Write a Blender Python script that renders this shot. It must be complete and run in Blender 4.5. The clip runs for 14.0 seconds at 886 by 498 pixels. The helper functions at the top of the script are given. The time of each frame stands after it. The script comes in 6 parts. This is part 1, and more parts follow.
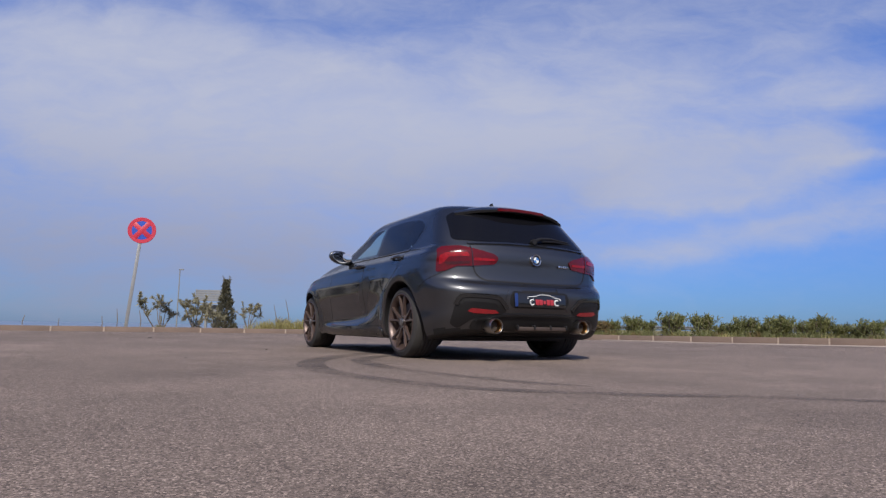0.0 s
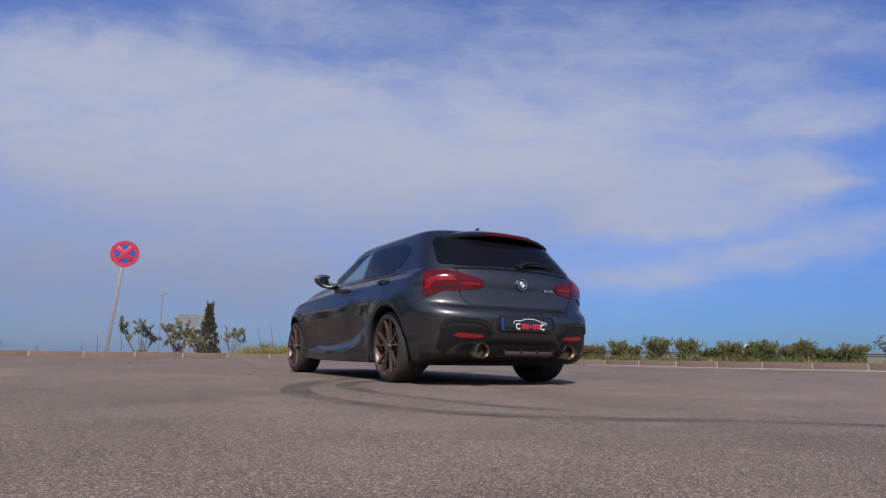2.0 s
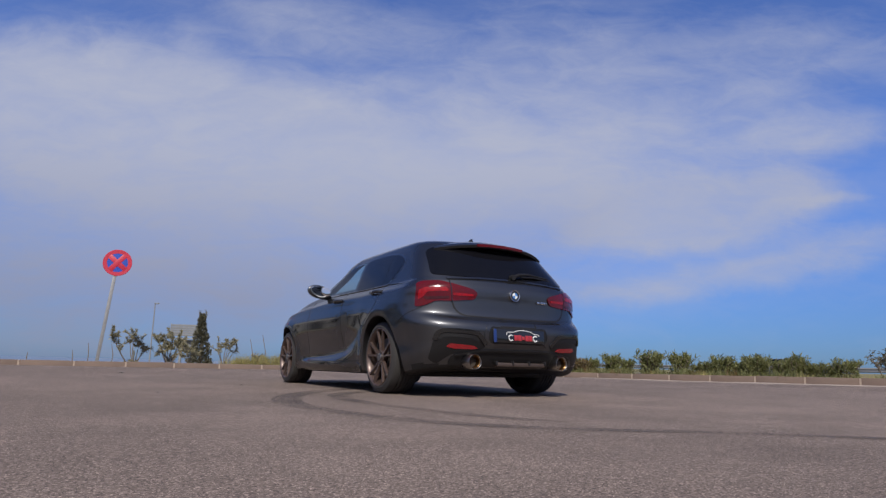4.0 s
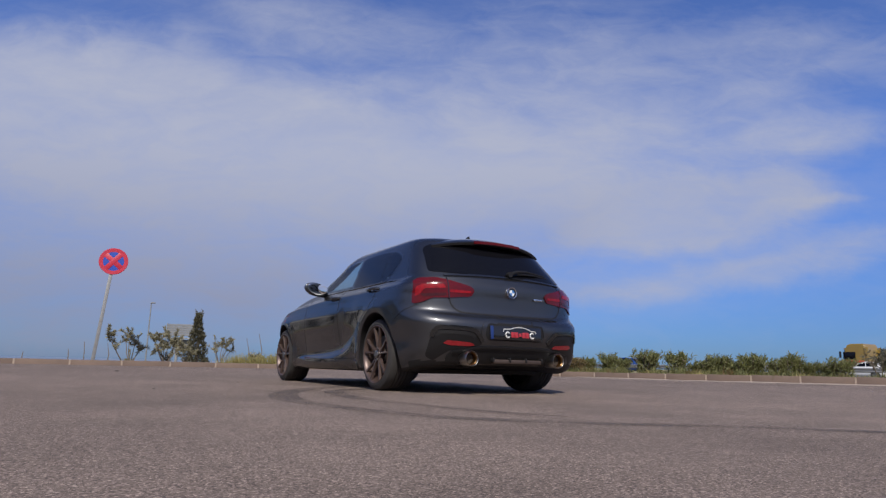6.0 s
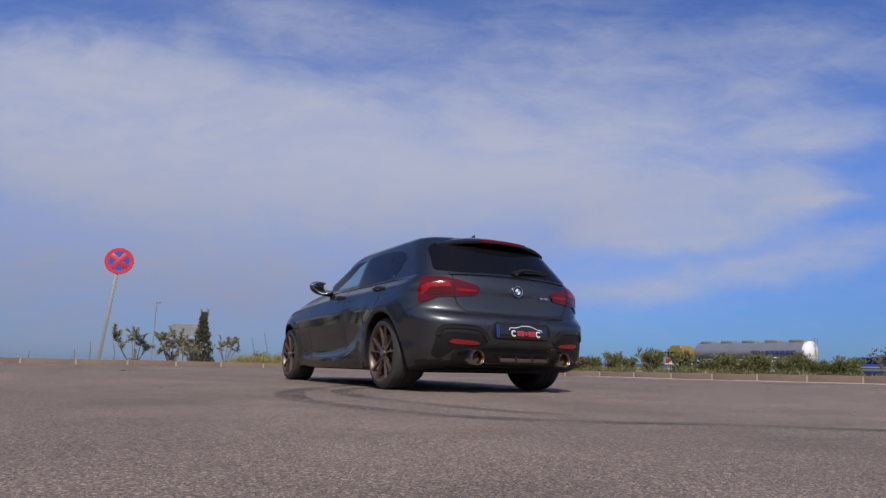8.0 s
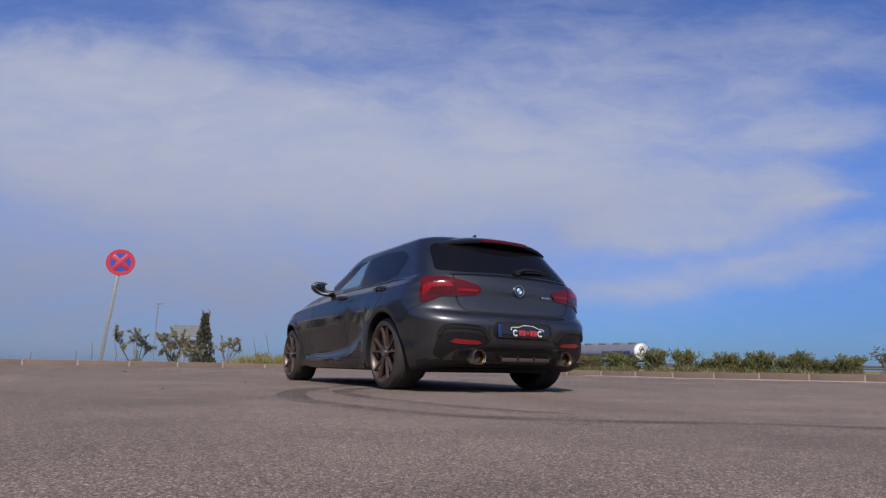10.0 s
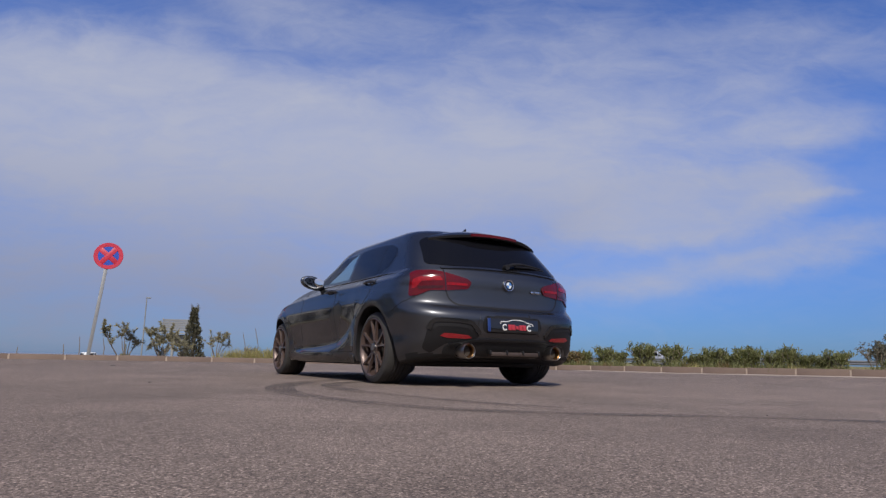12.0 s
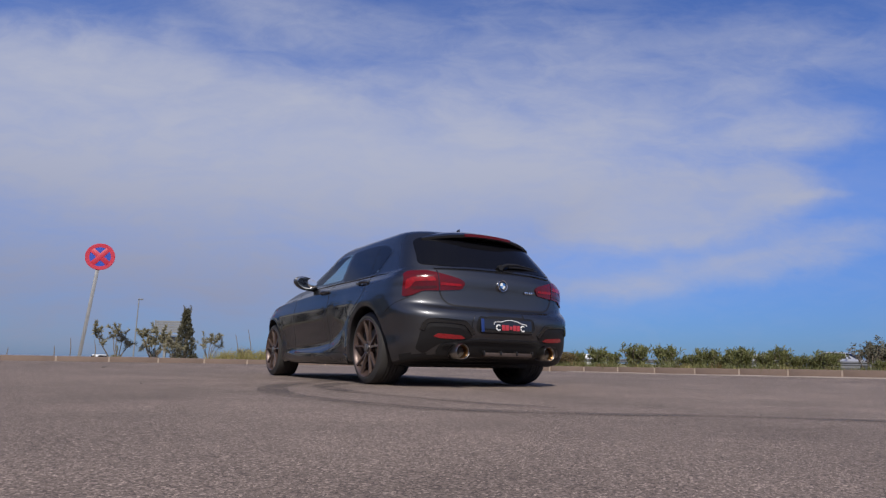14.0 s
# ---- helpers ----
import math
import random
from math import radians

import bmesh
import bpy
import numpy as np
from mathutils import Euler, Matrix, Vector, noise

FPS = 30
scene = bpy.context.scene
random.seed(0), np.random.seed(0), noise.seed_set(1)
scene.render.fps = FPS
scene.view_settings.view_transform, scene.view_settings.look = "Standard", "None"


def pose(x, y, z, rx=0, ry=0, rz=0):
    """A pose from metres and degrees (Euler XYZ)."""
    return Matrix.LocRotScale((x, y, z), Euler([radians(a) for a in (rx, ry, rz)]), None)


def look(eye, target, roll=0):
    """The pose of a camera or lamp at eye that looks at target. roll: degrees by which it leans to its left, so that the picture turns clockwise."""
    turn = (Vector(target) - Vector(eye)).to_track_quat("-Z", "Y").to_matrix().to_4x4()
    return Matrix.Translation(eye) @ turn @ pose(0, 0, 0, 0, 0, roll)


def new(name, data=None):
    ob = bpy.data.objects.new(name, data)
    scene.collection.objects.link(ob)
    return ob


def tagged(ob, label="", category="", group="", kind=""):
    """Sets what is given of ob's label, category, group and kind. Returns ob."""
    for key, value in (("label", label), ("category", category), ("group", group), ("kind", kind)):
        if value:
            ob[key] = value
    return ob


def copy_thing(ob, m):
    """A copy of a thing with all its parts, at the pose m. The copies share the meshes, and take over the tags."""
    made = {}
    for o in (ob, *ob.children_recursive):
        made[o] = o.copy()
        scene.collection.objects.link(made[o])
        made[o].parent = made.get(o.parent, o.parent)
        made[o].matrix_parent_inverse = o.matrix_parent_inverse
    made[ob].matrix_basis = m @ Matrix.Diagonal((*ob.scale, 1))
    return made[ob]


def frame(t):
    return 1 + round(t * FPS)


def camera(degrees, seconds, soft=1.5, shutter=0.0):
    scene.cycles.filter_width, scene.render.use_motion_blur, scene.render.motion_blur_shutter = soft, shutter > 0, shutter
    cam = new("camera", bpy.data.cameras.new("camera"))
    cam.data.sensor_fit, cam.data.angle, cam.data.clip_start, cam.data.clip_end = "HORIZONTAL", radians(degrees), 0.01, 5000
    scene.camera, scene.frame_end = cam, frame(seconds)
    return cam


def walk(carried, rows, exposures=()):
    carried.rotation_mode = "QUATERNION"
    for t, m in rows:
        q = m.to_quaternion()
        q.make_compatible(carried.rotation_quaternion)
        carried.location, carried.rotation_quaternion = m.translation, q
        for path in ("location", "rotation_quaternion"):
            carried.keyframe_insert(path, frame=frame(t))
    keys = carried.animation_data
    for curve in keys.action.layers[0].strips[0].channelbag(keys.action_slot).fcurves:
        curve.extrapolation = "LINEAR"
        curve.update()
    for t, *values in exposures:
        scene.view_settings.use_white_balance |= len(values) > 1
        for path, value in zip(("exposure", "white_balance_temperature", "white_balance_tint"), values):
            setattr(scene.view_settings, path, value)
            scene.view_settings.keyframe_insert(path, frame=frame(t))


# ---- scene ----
cam = camera(69.16, 14.0, soft=1.35)
PATH = [
    (0, (-3.264, -5.178, 0.265), (-0.426, 0.058, 0.995), 1.02),
    (0.5, (-3.263, -5.177, 0.265), (-0.388, 0.032, 1.038), 0.98),
    (1, (-3.264, -5.178, 0.262), (-0.351, 0.002, 1.091), 1.13),
    (1.5, (-3.266, -5.180, 0.261), (-0.331, -0.023, 1.152), 1.07),
    (2, (-3.268, -5.179, 0.262), (-0.334, -0.034, 1.219), 0.98),
    (2.5, (-3.267, -5.182, 0.259), (-0.333, -0.046, 1.268), 1.05),
    (3, (-3.261, -5.187, 0.258), (-0.319, -0.067, 1.323), 1.27),
    (5.5, (-3.262, -5.189, 0.229), (-0.272, -0.098, 1.296), 1.34),
    (6, (-3.262, -5.186, 0.224), (-0.269, -0.097, 1.296), 1.41),
    (6.5, (-3.263, -5.180, 0.223), (-0.277, -0.087, 1.292), 1.36),
    (7, (-3.265, -5.177, 0.220), (-0.295, -0.074, 1.286), 1.41),
    (7.5, (-3.265, -5.173, 0.220), (-0.300, -0.067, 1.286), 1.42),
    (8, (-3.265, -5.169, 0.220), (-0.306, -0.059, 1.285), 1.36),
    (10.5, (-3.266, -5.166, 0.217), (-0.310, -0.054, 1.281), 1.08),
    (11, (-3.264, -5.168, 0.215), (-0.291, -0.061, 1.253), 1.15),
    (11.5, (-3.257, -5.167, 0.211), (-0.259, -0.073, 1.241), 1.21),
    (12, (-3.256, -5.165, 0.211), (-0.226, -0.088, 1.233), 1.21),
    (12.5, (-3.253, -5.158, 0.211), (-0.207, -0.091, 1.233), 1.08),
    (13, (-3.252, -5.153, 0.210), (-0.189, -0.097, 1.235), 1.05),
    (13.5, (-3.251, -5.156, 0.208), (-0.177, -0.107, 1.237), 1.04),
    (14, (-3.249, -5.154, 0.204), (-0.170, -0.110, 1.240), 1.15),
]
walk(cam, [(t, look(eye, target, roll)) for t, eye, target, roll in PATH], [(0, 0.42), (1.5, 0.35), (3, 0.28), (14, 0.26)])

# ---- light ----
SUN_TO = Vector((-0.37, -0.64, 0.68)).normalized()


def sky_world():
    w = bpy.data.worlds.new("sky")
    scene.world = w
    w.use_nodes = True
    nt = w.node_tree
    N, L = nt.nodes, nt.links
    for n in list(N):
        N.remove(n)
    out = N.new("ShaderNodeOutputWorld")
    bg = N.new("ShaderNodeBackground")
    L.new(bg.outputs[0], out.inputs[0])
    sky = N.new("ShaderNodeTexSky")
    sky.sky_type = "NISHITA"
    sky.sun_disc = False
    sky.sun_elevation = math.asin(SUN_TO.z)
    sky.sun_rotation = math.atan2(SUN_TO.x, SUN_TO.y)
    sky.altitude, sky.air_density, sky.dust_density, sky.ozone_density = 0, 1.0, 0.4, 2.5
    co = N.new("ShaderNodeTexCoord")

    def math_node(op, a, b=None, c=None):
        n = N.new("ShaderNodeMath")
        n.operation = op
        for i, v in enumerate((a, b, c)):
            if v is None:
                continue
            if isinstance(v, (int, float)):
                n.inputs[i].default_value = v
            else:
                L.new(v, n.inputs[i])
        return n.outputs[0]

    def dot(v):
        n = N.new("ShaderNodeVectorMath")
        n.operation = "DOT_PRODUCT"
        L.new(co.outputs["Generated"], n.inputs[0])
        n.inputs[1].default_value = v
        return n.outputs["Value"]

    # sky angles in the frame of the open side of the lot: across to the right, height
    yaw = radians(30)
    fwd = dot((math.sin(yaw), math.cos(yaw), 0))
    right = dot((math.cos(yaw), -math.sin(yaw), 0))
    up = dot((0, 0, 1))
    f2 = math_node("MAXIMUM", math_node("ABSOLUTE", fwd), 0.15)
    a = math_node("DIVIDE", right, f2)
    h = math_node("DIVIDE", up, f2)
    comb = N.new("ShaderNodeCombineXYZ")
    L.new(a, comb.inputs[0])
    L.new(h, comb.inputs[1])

    def cloud_noise(scale, stretch, turn, detail, rough, distort, lo, hi, shift=0.0):
        m = N.new("ShaderNodeMapping")
        m.inputs["Rotation"].default_value = (0, 0, radians(turn))
        m.inputs["Scale"].default_value = (1.0, stretch, 1.0)
        m.inputs["Location"].default_value = (shift, shift * 0.7, 0)
        L.new(comb.outputs[0], m.inputs[0])
        n = N.new("ShaderNodeTexNoise")
        n.inputs["Scale"].default_value = scale
        n.inputs["Detail"].default_value = detail
        n.inputs["Roughness"].default_value = rough
        n.inputs["Distortion"].default_value = distort
        L.new(m.outputs[0], n.inputs["Vector"])
        r = N.new("ShaderNodeMapRange")
        r.interpolation_type = "SMOOTHSTEP"
        for k, v in zip(("From Min", "From Max"), (lo, hi)):
            r.inputs[k].default_value = v
        L.new(n.outputs["Fac"], r.inputs["Value"])
        return r.outputs["Result"]

    def ramp(value, lo, hi):
        r = N.new("ShaderNodeMapRange")
        r.interpolation_type = "SMOOTHSTEP"
        r.inputs["From Min"].default_value, r.inputs["From Max"].default_value = lo, hi
        L.new(value, r.inputs["Value"])
        return r.outputs["Result"]

    # wind-drawn distortion of the sky's coordinates
    def warp(scale, detail, amount):
        n = N.new("ShaderNodeTexNoise")
        n.inputs["Scale"].default_value, n.inputs["Detail"].default_value, n.inputs["Roughness"].default_value = scale, detail, 0.6
        L.new(comb.outputs[0], n.inputs["Vector"])
        off = N.new("ShaderNodeVectorMath")
        off.operation = "MULTIPLY_ADD"
        L.new(n.outputs["Color"], off.inputs[0])
        off.inputs[1].default_value = (amount, amount * 0.7, 0)
        off.inputs[2].default_value = (-amount / 2, -amount * 0.35, 0)
        return off.outputs[0]

    def add_vec(p, q):
        n = N.new("ShaderNodeVectorMath")
        n.operation = "ADD"
        L.new(p, n.inputs[0])
        L.new(q, n.inputs[1])
        return n.outputs[0]

    bent = add_vec(add_vec(comb.outputs[0], warp(2.4, 2, 0.22)), warp(9.0, 5, 0.07))

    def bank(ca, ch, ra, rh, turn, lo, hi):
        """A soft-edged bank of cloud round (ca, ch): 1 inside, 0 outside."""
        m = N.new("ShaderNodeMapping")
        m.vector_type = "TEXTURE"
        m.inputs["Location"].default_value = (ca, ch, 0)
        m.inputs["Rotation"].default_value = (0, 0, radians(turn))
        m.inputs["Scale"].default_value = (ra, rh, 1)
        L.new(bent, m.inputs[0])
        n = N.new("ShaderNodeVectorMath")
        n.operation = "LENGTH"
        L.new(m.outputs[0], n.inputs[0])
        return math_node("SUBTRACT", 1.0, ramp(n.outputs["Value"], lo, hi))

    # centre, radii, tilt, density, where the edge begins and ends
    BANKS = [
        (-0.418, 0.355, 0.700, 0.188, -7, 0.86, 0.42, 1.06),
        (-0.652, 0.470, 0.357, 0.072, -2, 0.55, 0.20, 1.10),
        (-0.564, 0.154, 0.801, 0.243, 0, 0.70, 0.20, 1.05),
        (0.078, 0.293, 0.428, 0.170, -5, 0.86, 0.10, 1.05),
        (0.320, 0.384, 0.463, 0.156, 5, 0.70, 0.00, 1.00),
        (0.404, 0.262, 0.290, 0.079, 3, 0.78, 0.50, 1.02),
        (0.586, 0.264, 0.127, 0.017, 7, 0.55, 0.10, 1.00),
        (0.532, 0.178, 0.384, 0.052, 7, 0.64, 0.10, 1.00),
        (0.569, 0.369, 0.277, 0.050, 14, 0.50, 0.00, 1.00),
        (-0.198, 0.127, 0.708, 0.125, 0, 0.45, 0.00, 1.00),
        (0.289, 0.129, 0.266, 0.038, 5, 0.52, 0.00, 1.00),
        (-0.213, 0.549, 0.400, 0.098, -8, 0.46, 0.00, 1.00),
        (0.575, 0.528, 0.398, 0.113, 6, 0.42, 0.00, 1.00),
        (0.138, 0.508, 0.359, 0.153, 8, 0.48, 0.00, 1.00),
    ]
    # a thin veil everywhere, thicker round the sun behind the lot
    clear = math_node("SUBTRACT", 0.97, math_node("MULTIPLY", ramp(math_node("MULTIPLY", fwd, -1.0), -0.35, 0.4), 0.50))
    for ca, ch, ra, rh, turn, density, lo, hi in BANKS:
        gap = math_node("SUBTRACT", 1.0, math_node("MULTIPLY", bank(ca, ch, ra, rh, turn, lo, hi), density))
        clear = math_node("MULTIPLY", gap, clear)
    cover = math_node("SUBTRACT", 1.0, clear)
    # fibres fray the thin parts; the thick sheet stays smooth
    fibre = math_node("ADD", math_node("MULTIPLY", cloud_noise(3.2, 3.2, 12, 7, 0.62, 0.5, 0.25, 0.75, 3.1), 0.6), math_node("MULTIPLY", cloud_noise(11.0, 2.4, -38, 7, 0.64, 0.7, 0.25, 0.75, 1.7), 0.4))
    fray = math_node("MULTIPLY", math_node("SUBTRACT", fibre, 0.5), math_node("MULTIPLY", math_node("ADD", 0.12, math_node("MULTIPLY", cover, clear)), 1.45))
    cover = math_node("MINIMUM", math_node("MAXIMUM", math_node("ADD", cover, fray), 0.0), 0.97)

    # haze-free, polarised-looking air: the low sky stays blue
    low = N.new("ShaderNodeMix")
    low.data_type = "RGBA"
    L.new(ramp(up, 0.0, 0.34), low.inputs["Factor"])
    low.inputs["A"].default_value = (0.0190, 0.0335, 0.0700, 1)
    low.inputs["B"].default_value = (0.059, 0.071, 0.113, 1)
    tint = N.new("ShaderNodeMix")
    tint.data_type, tint.blend_type = "RGBA", "MULTIPLY"
    tint.inputs["Factor"].default_value = 1.0
    L.new(sky.outputs[0], tint.inputs["A"])
    L.new(low.outputs["Result"], tint.inputs["B"])
    grey = N.new("ShaderNodeMix")
    grey.data_type = "RGBA"
    # low cloud is dull on the open side, sunlit towards the road
    L.new(math_node("MAXIMUM", ramp(up, 0.03, 0.34), math_node("MULTIPLY", ramp(a, -0.1, 0.35), 0.85)), grey.inputs["Factor"])
    grey.inputs["A"].default_value = (0.226, 0.244, 0.342, 1)
    grey.inputs["B"].default_value = (0.358, 0.383, 0.490, 1)
    mix = N.new("ShaderNodeMix")
    mix.data_type = "RGBA"
    L.new(cover, mix.inputs["Factor"])
    L.new(tint.outputs["Result"], mix.inputs["A"])
    L.new(grey.outputs["Result"], mix.inputs["B"])
    L.new(mix.outputs["Result"], bg.inputs["Color"])
    bg.inputs["Strength"].default_value = 1.0


sky_world()
sun = new("sun", bpy.data.lights.new("sun", "SUN"))
sun.data.energy, sun.data.angle, sun.data.color = 3.4, radians(0.6), (1.0, 0.94, 0.85)
sun.matrix_world = look(SUN_TO * 50, (0, 0, 0))

# ---- materials ----


def mat(name, c1, c2=None, rough=0.6, metal=0.0, scale=4.0, bump=0.0, bscale=60.0, coat=0.0, spec=0.5, rvar=0.0, island=0.0, trans=0.0, random_ob=0.0, fine=0.5):
    """A surface whose colour wanders between c1 and c2 at two scales, with relief and uneven gloss."""
    m = bpy.data.materials.new(name)
    m.use_nodes = True
    nt = m.node_tree
    N, L = nt.nodes, nt.links
    b = N["Principled BSDF"]
    b.inputs["Roughness"].default_value = rough
    b.inputs["Metallic"].default_value = metal
    b.inputs["Specular IOR Level"].default_value = spec
    b.inputs["Coat Weight"].default_value = coat
    b.inputs["Coat Roughness"].default_value = 0.03
    b.inputs["Transmission Weight"].default_value = trans
    c2 = c2 or tuple(v * 0.8 for v in c1)
    co = N.new("ShaderNodeTexCoord")
    n1, n2 = N.new("ShaderNodeTexNoise"), N.new("ShaderNodeTexNoise")
    for n, s in ((n1, scale), (n2, bscale)):
        L.new(co.outputs["Object"], n.inputs["Vector"])
        n.inputs["Scale"].default_value, n.inputs["Detail"].default_value = s, 5
    add = N.new("ShaderNodeMix")
    add.inputs["Factor"].default_value = fine
    L.new(n1.outputs["Fac"], add.inputs["A"])
    L.new(n2.outputs["Fac"], add.inputs["B"])
    fac = add.outputs["Result"]
    mr = N.new("ShaderNodeMapRange")
    mr.inputs["From Min"].default_value, mr.inputs["From Max"].default_value = 0.32, 0.68
    L.new(fac, mr.inputs["Value"])
    fac = mr.outputs["Result"]
    if island or random_ob:
        g = N.new("ShaderNodeNewGeometry" if island else "ShaderNodeObjectInfo")
        mi = N.new("ShaderNodeMix")
        mi.inputs["Factor"].default_value = island or random_ob
        L.new(fac, mi.inputs["A"])
        L.new(g.outputs["Random Per Island" if island else "Random"], mi.inputs["B"])
        fac = mi.outputs["Result"]
    mx = N.new("ShaderNodeMix")
    mx.data_type = "RGBA"
    mx.inputs["A"].default_value, mx.inputs["B"].default_value = (*c1, 1), (*c2, 1)
    L.new(fac, mx.inputs["Factor"])
    L.new(mx.outputs["Result"], b.inputs["Base Color"])
    if rvar:
        rr = N.new("ShaderNodeMapRange")
        rr.inputs["To Min"].default_value, rr.inputs["To Max"].default_value = rough - rvar, rough + rvar
        L.new(n1.outputs["Fac"], rr.inputs["Value"])
        L.new(rr.outputs["Result"], b.inputs["Roughness"])
    if bump:
        bp = N.new("ShaderNodeBump")
        bp.inputs["Strength"].default_value, bp.inputs["Distance"].default_value = bump, 0.01
        L.new(n2.outputs["Fac"], bp.inputs["Height"])
        L.new(bp.outputs[0], b.inputs["Normal"])
    return m


def glass_mat(name, tint, clear, rough=0.02):
    """Car glass: a glossy pane that lets a part of the light straight through."""
    m = bpy.data.materials.new(name)
    m.use_nodes = True
    nt = m.node_tree
    N, L = nt.nodes, nt.links
    for n in list(N):
        N.remove(n)
    out, mixn, gl, tr, df, fr, base = (N.new("ShaderNode" + k) for k in ("OutputMaterial", "MixShader", "BsdfGlossy", "BsdfTransparent", "BsdfDiffuse", "LayerWeight", "MixShader"))
    gl.inputs["Roughness"].default_value = rough
    tr.inputs["Color"].default_value = (*tint, 1)
    df.inputs["Color"].default_value = (0.006, 0.006, 0.008, 1)
    base.inputs["Fac"].default_value = clear
    fr.inputs["Blend"].default_value = 0.5
    pw, sc = N.new("ShaderNodeMath"), N.new("ShaderNodeMath")
    pw.operation, pw.inputs[1].default_value = "POWER", 5.0
    sc.operation, sc.inputs[1].default_value, sc.inputs[2].default_value = "MULTIPLY_ADD", 0.93, 0.028
    L.new(fr.outputs["Facing"], pw.inputs[0])
    L.new(pw.outputs[0], sc.inputs[0])
    L.new(df.outputs[0], base.inputs[1])
    L.new(tr.outputs[0], base.inputs[2])
    L.new(sc.outputs[0], mixn.inputs["Fac"])
    L.new(base.outputs[0], mixn.inputs[1])
    L.new(gl.outputs[0], mixn.inputs[2])
    L.new(mixn.outputs[0], out.inputs[0])
    return m


def asphalt_mat():
    m = bpy.data.materials.new("asphalt")
    m.use_nodes = True
    nt = m.node_tree
    N, L = nt.nodes, nt.links
    b = N["Principled BSDF"]
    b.inputs["Roughness"].default_value = 0.88
    b.inputs["Specular IOR Level"].default_value = 0.25
    co = N.new("ShaderNodeTexCoord")

    def tex(kind, scale, detail=4):
        n = N.new("ShaderNodeTex" + kind)
        n.inputs["Scale"].default_value = scale
        if kind == "Noise":
            n.inputs["Detail"].default_value = detail
            n.inputs["Roughness"].default_value = 0.62
        L.new(co.outputs["Object"], n.inputs["Vector"])
        return n

    grit, stones, patch, broad = tex("Noise", 260, 5), tex("Voronoi", 225), tex("Noise", 1.1, 6), tex("Noise", 0.22, 4)
    bwn = N.new("ShaderNodeSeparateColor")
    L.new(stones.outputs["Color"], bwn.inputs[0])
    ramp = N.new("ShaderNodeValToRGB")
    e = ramp.color_ramp.elements
    e[0].position, e[0].color = 0.0, (0.075, 0.0567, 0.0463, 1)
    e[1].position, e[1].color = 1.0, (0.477, 0.3711, 0.3004, 1)
    for pos, col in ((0.35, (0.152, 0.1153, 0.0936, 1)), (0.75, (0.228, 0.1728, 0.1409, 1)), (0.92, (0.322, 0.2491, 0.2039, 1))):
        e.new(pos).color = col
    L.new(bwn.outputs[0], ramp.inputs["Fac"])
    gr = N.new("ShaderNodeMapRange")
    gr.inputs["From Min"].default_value, gr.inputs["From Max"].default_value = 0.33, 0.67
    gr.inputs["To Min"].default_value, gr.inputs["To Max"].default_value = 0.55, 1.45
    L.new(grit.outputs["Fac"], gr.inputs["Value"])
    sm = N.new("ShaderNodeMix")
    sm.data_type, sm.blend_type = "RGBA", "MULTIPLY"
    sm.inputs["Factor"].default_value = 1.0
    L.new(ramp.outputs["Color"], sm.inputs["A"])
    L.new(gr.outputs["Result"], sm.inputs["B"])
    last = sm.outputs["Result"]
    for src, lo, hi in ((patch, 0.78, 1.2), (broad, 0.8, 1.18)):
        mr = N.new("ShaderNodeMapRange")
        mr.inputs["From Min"].default_value, mr.inputs["From Max"].default_value = 0.3, 0.7
        mr.inputs["To Min"].default_value, mr.inputs["To Max"].default_value = lo, hi
        L.new(src.outputs["Fac"], mr.inputs["Value"])
        mm = N.new("ShaderNodeMix")
        mm.data_type, mm.blend_type = "RGBA", "MULTIPLY"
        mm.inputs["Factor"].default_value = 1.0
        L.new(last, mm.inputs["A"])
        L.new(mr.outputs["Result"], mm.inputs["B"])
        last = mm.outputs["Result"]
    L.new(last, b.inputs["Base Color"])
    bp = N.new("ShaderNodeBump")
    bp.inputs["Strength"].default_value, bp.inputs["Distance"].default_value = 0.38, 0.006
    L.new(grit.outputs["Fac"], bp.inputs["Height"])
    L.new(bp.outputs[0], b.inputs["Normal"])
    return m


ASPHALT = asphalt_mat()
SOIL = mat("dry soil", (0.26, 0.20, 0.14), (0.16, 0.13, 0.08), 0.95, scale=1.5, bump=0.6, bscale=30)
FIELD = mat("dry field", (0.16, 0.15, 0.07), (0.22, 0.18, 0.10), 0.95, scale=0.05, bump=0.3, bscale=3)
# blue lightened so the far sheet blends into the haze above the horizon
SEA_HAZE = mat("haze-blue sea sheet", (0.10, 0.16, 0.24), (0.12, 0.18, 0.27), 0.30, scale=0.01, bump=0.1, bscale=0.4)
ROAD = mat("road asphalt", (0.11, 0.105, 0.10), (0.08, 0.078, 0.075), 0.9, scale=0.3, bump=0.2, bscale=40)
KERB = mat("kerb concrete", (0.205, 0.146, 0.115), (0.145, 0.104, 0.083), 0.9, scale=6, bump=0.5, bscale=90, random_ob=0.35)
MORTAR = mat("pale mortar", (0.42, 0.33, 0.26), (0.30, 0.24, 0.19), 0.95, scale=20, bump=0.3)
DUST = mat("pale gutter dust", (0.40, 0.33, 0.28), (0.26, 0.215, 0.185), 0.95, scale=3, bump=0.4, bscale=50)
PAINT = mat("dark grey metallic paint", (0.080, 0.081, 0.087), (0.066, 0.067, 0.072), 0.37, 0.90, scale=1.2, bscale=400, coat=1.0, fine=0.6)
PAINT.node_tree.nodes["Principled BSDF"].inputs["Coat IOR"].default_value = 1.50
PAINT.node_tree.nodes["Principled BSDF"].inputs["Specular Tint"].default_value = (0.15, 0.15, 0.16, 1)
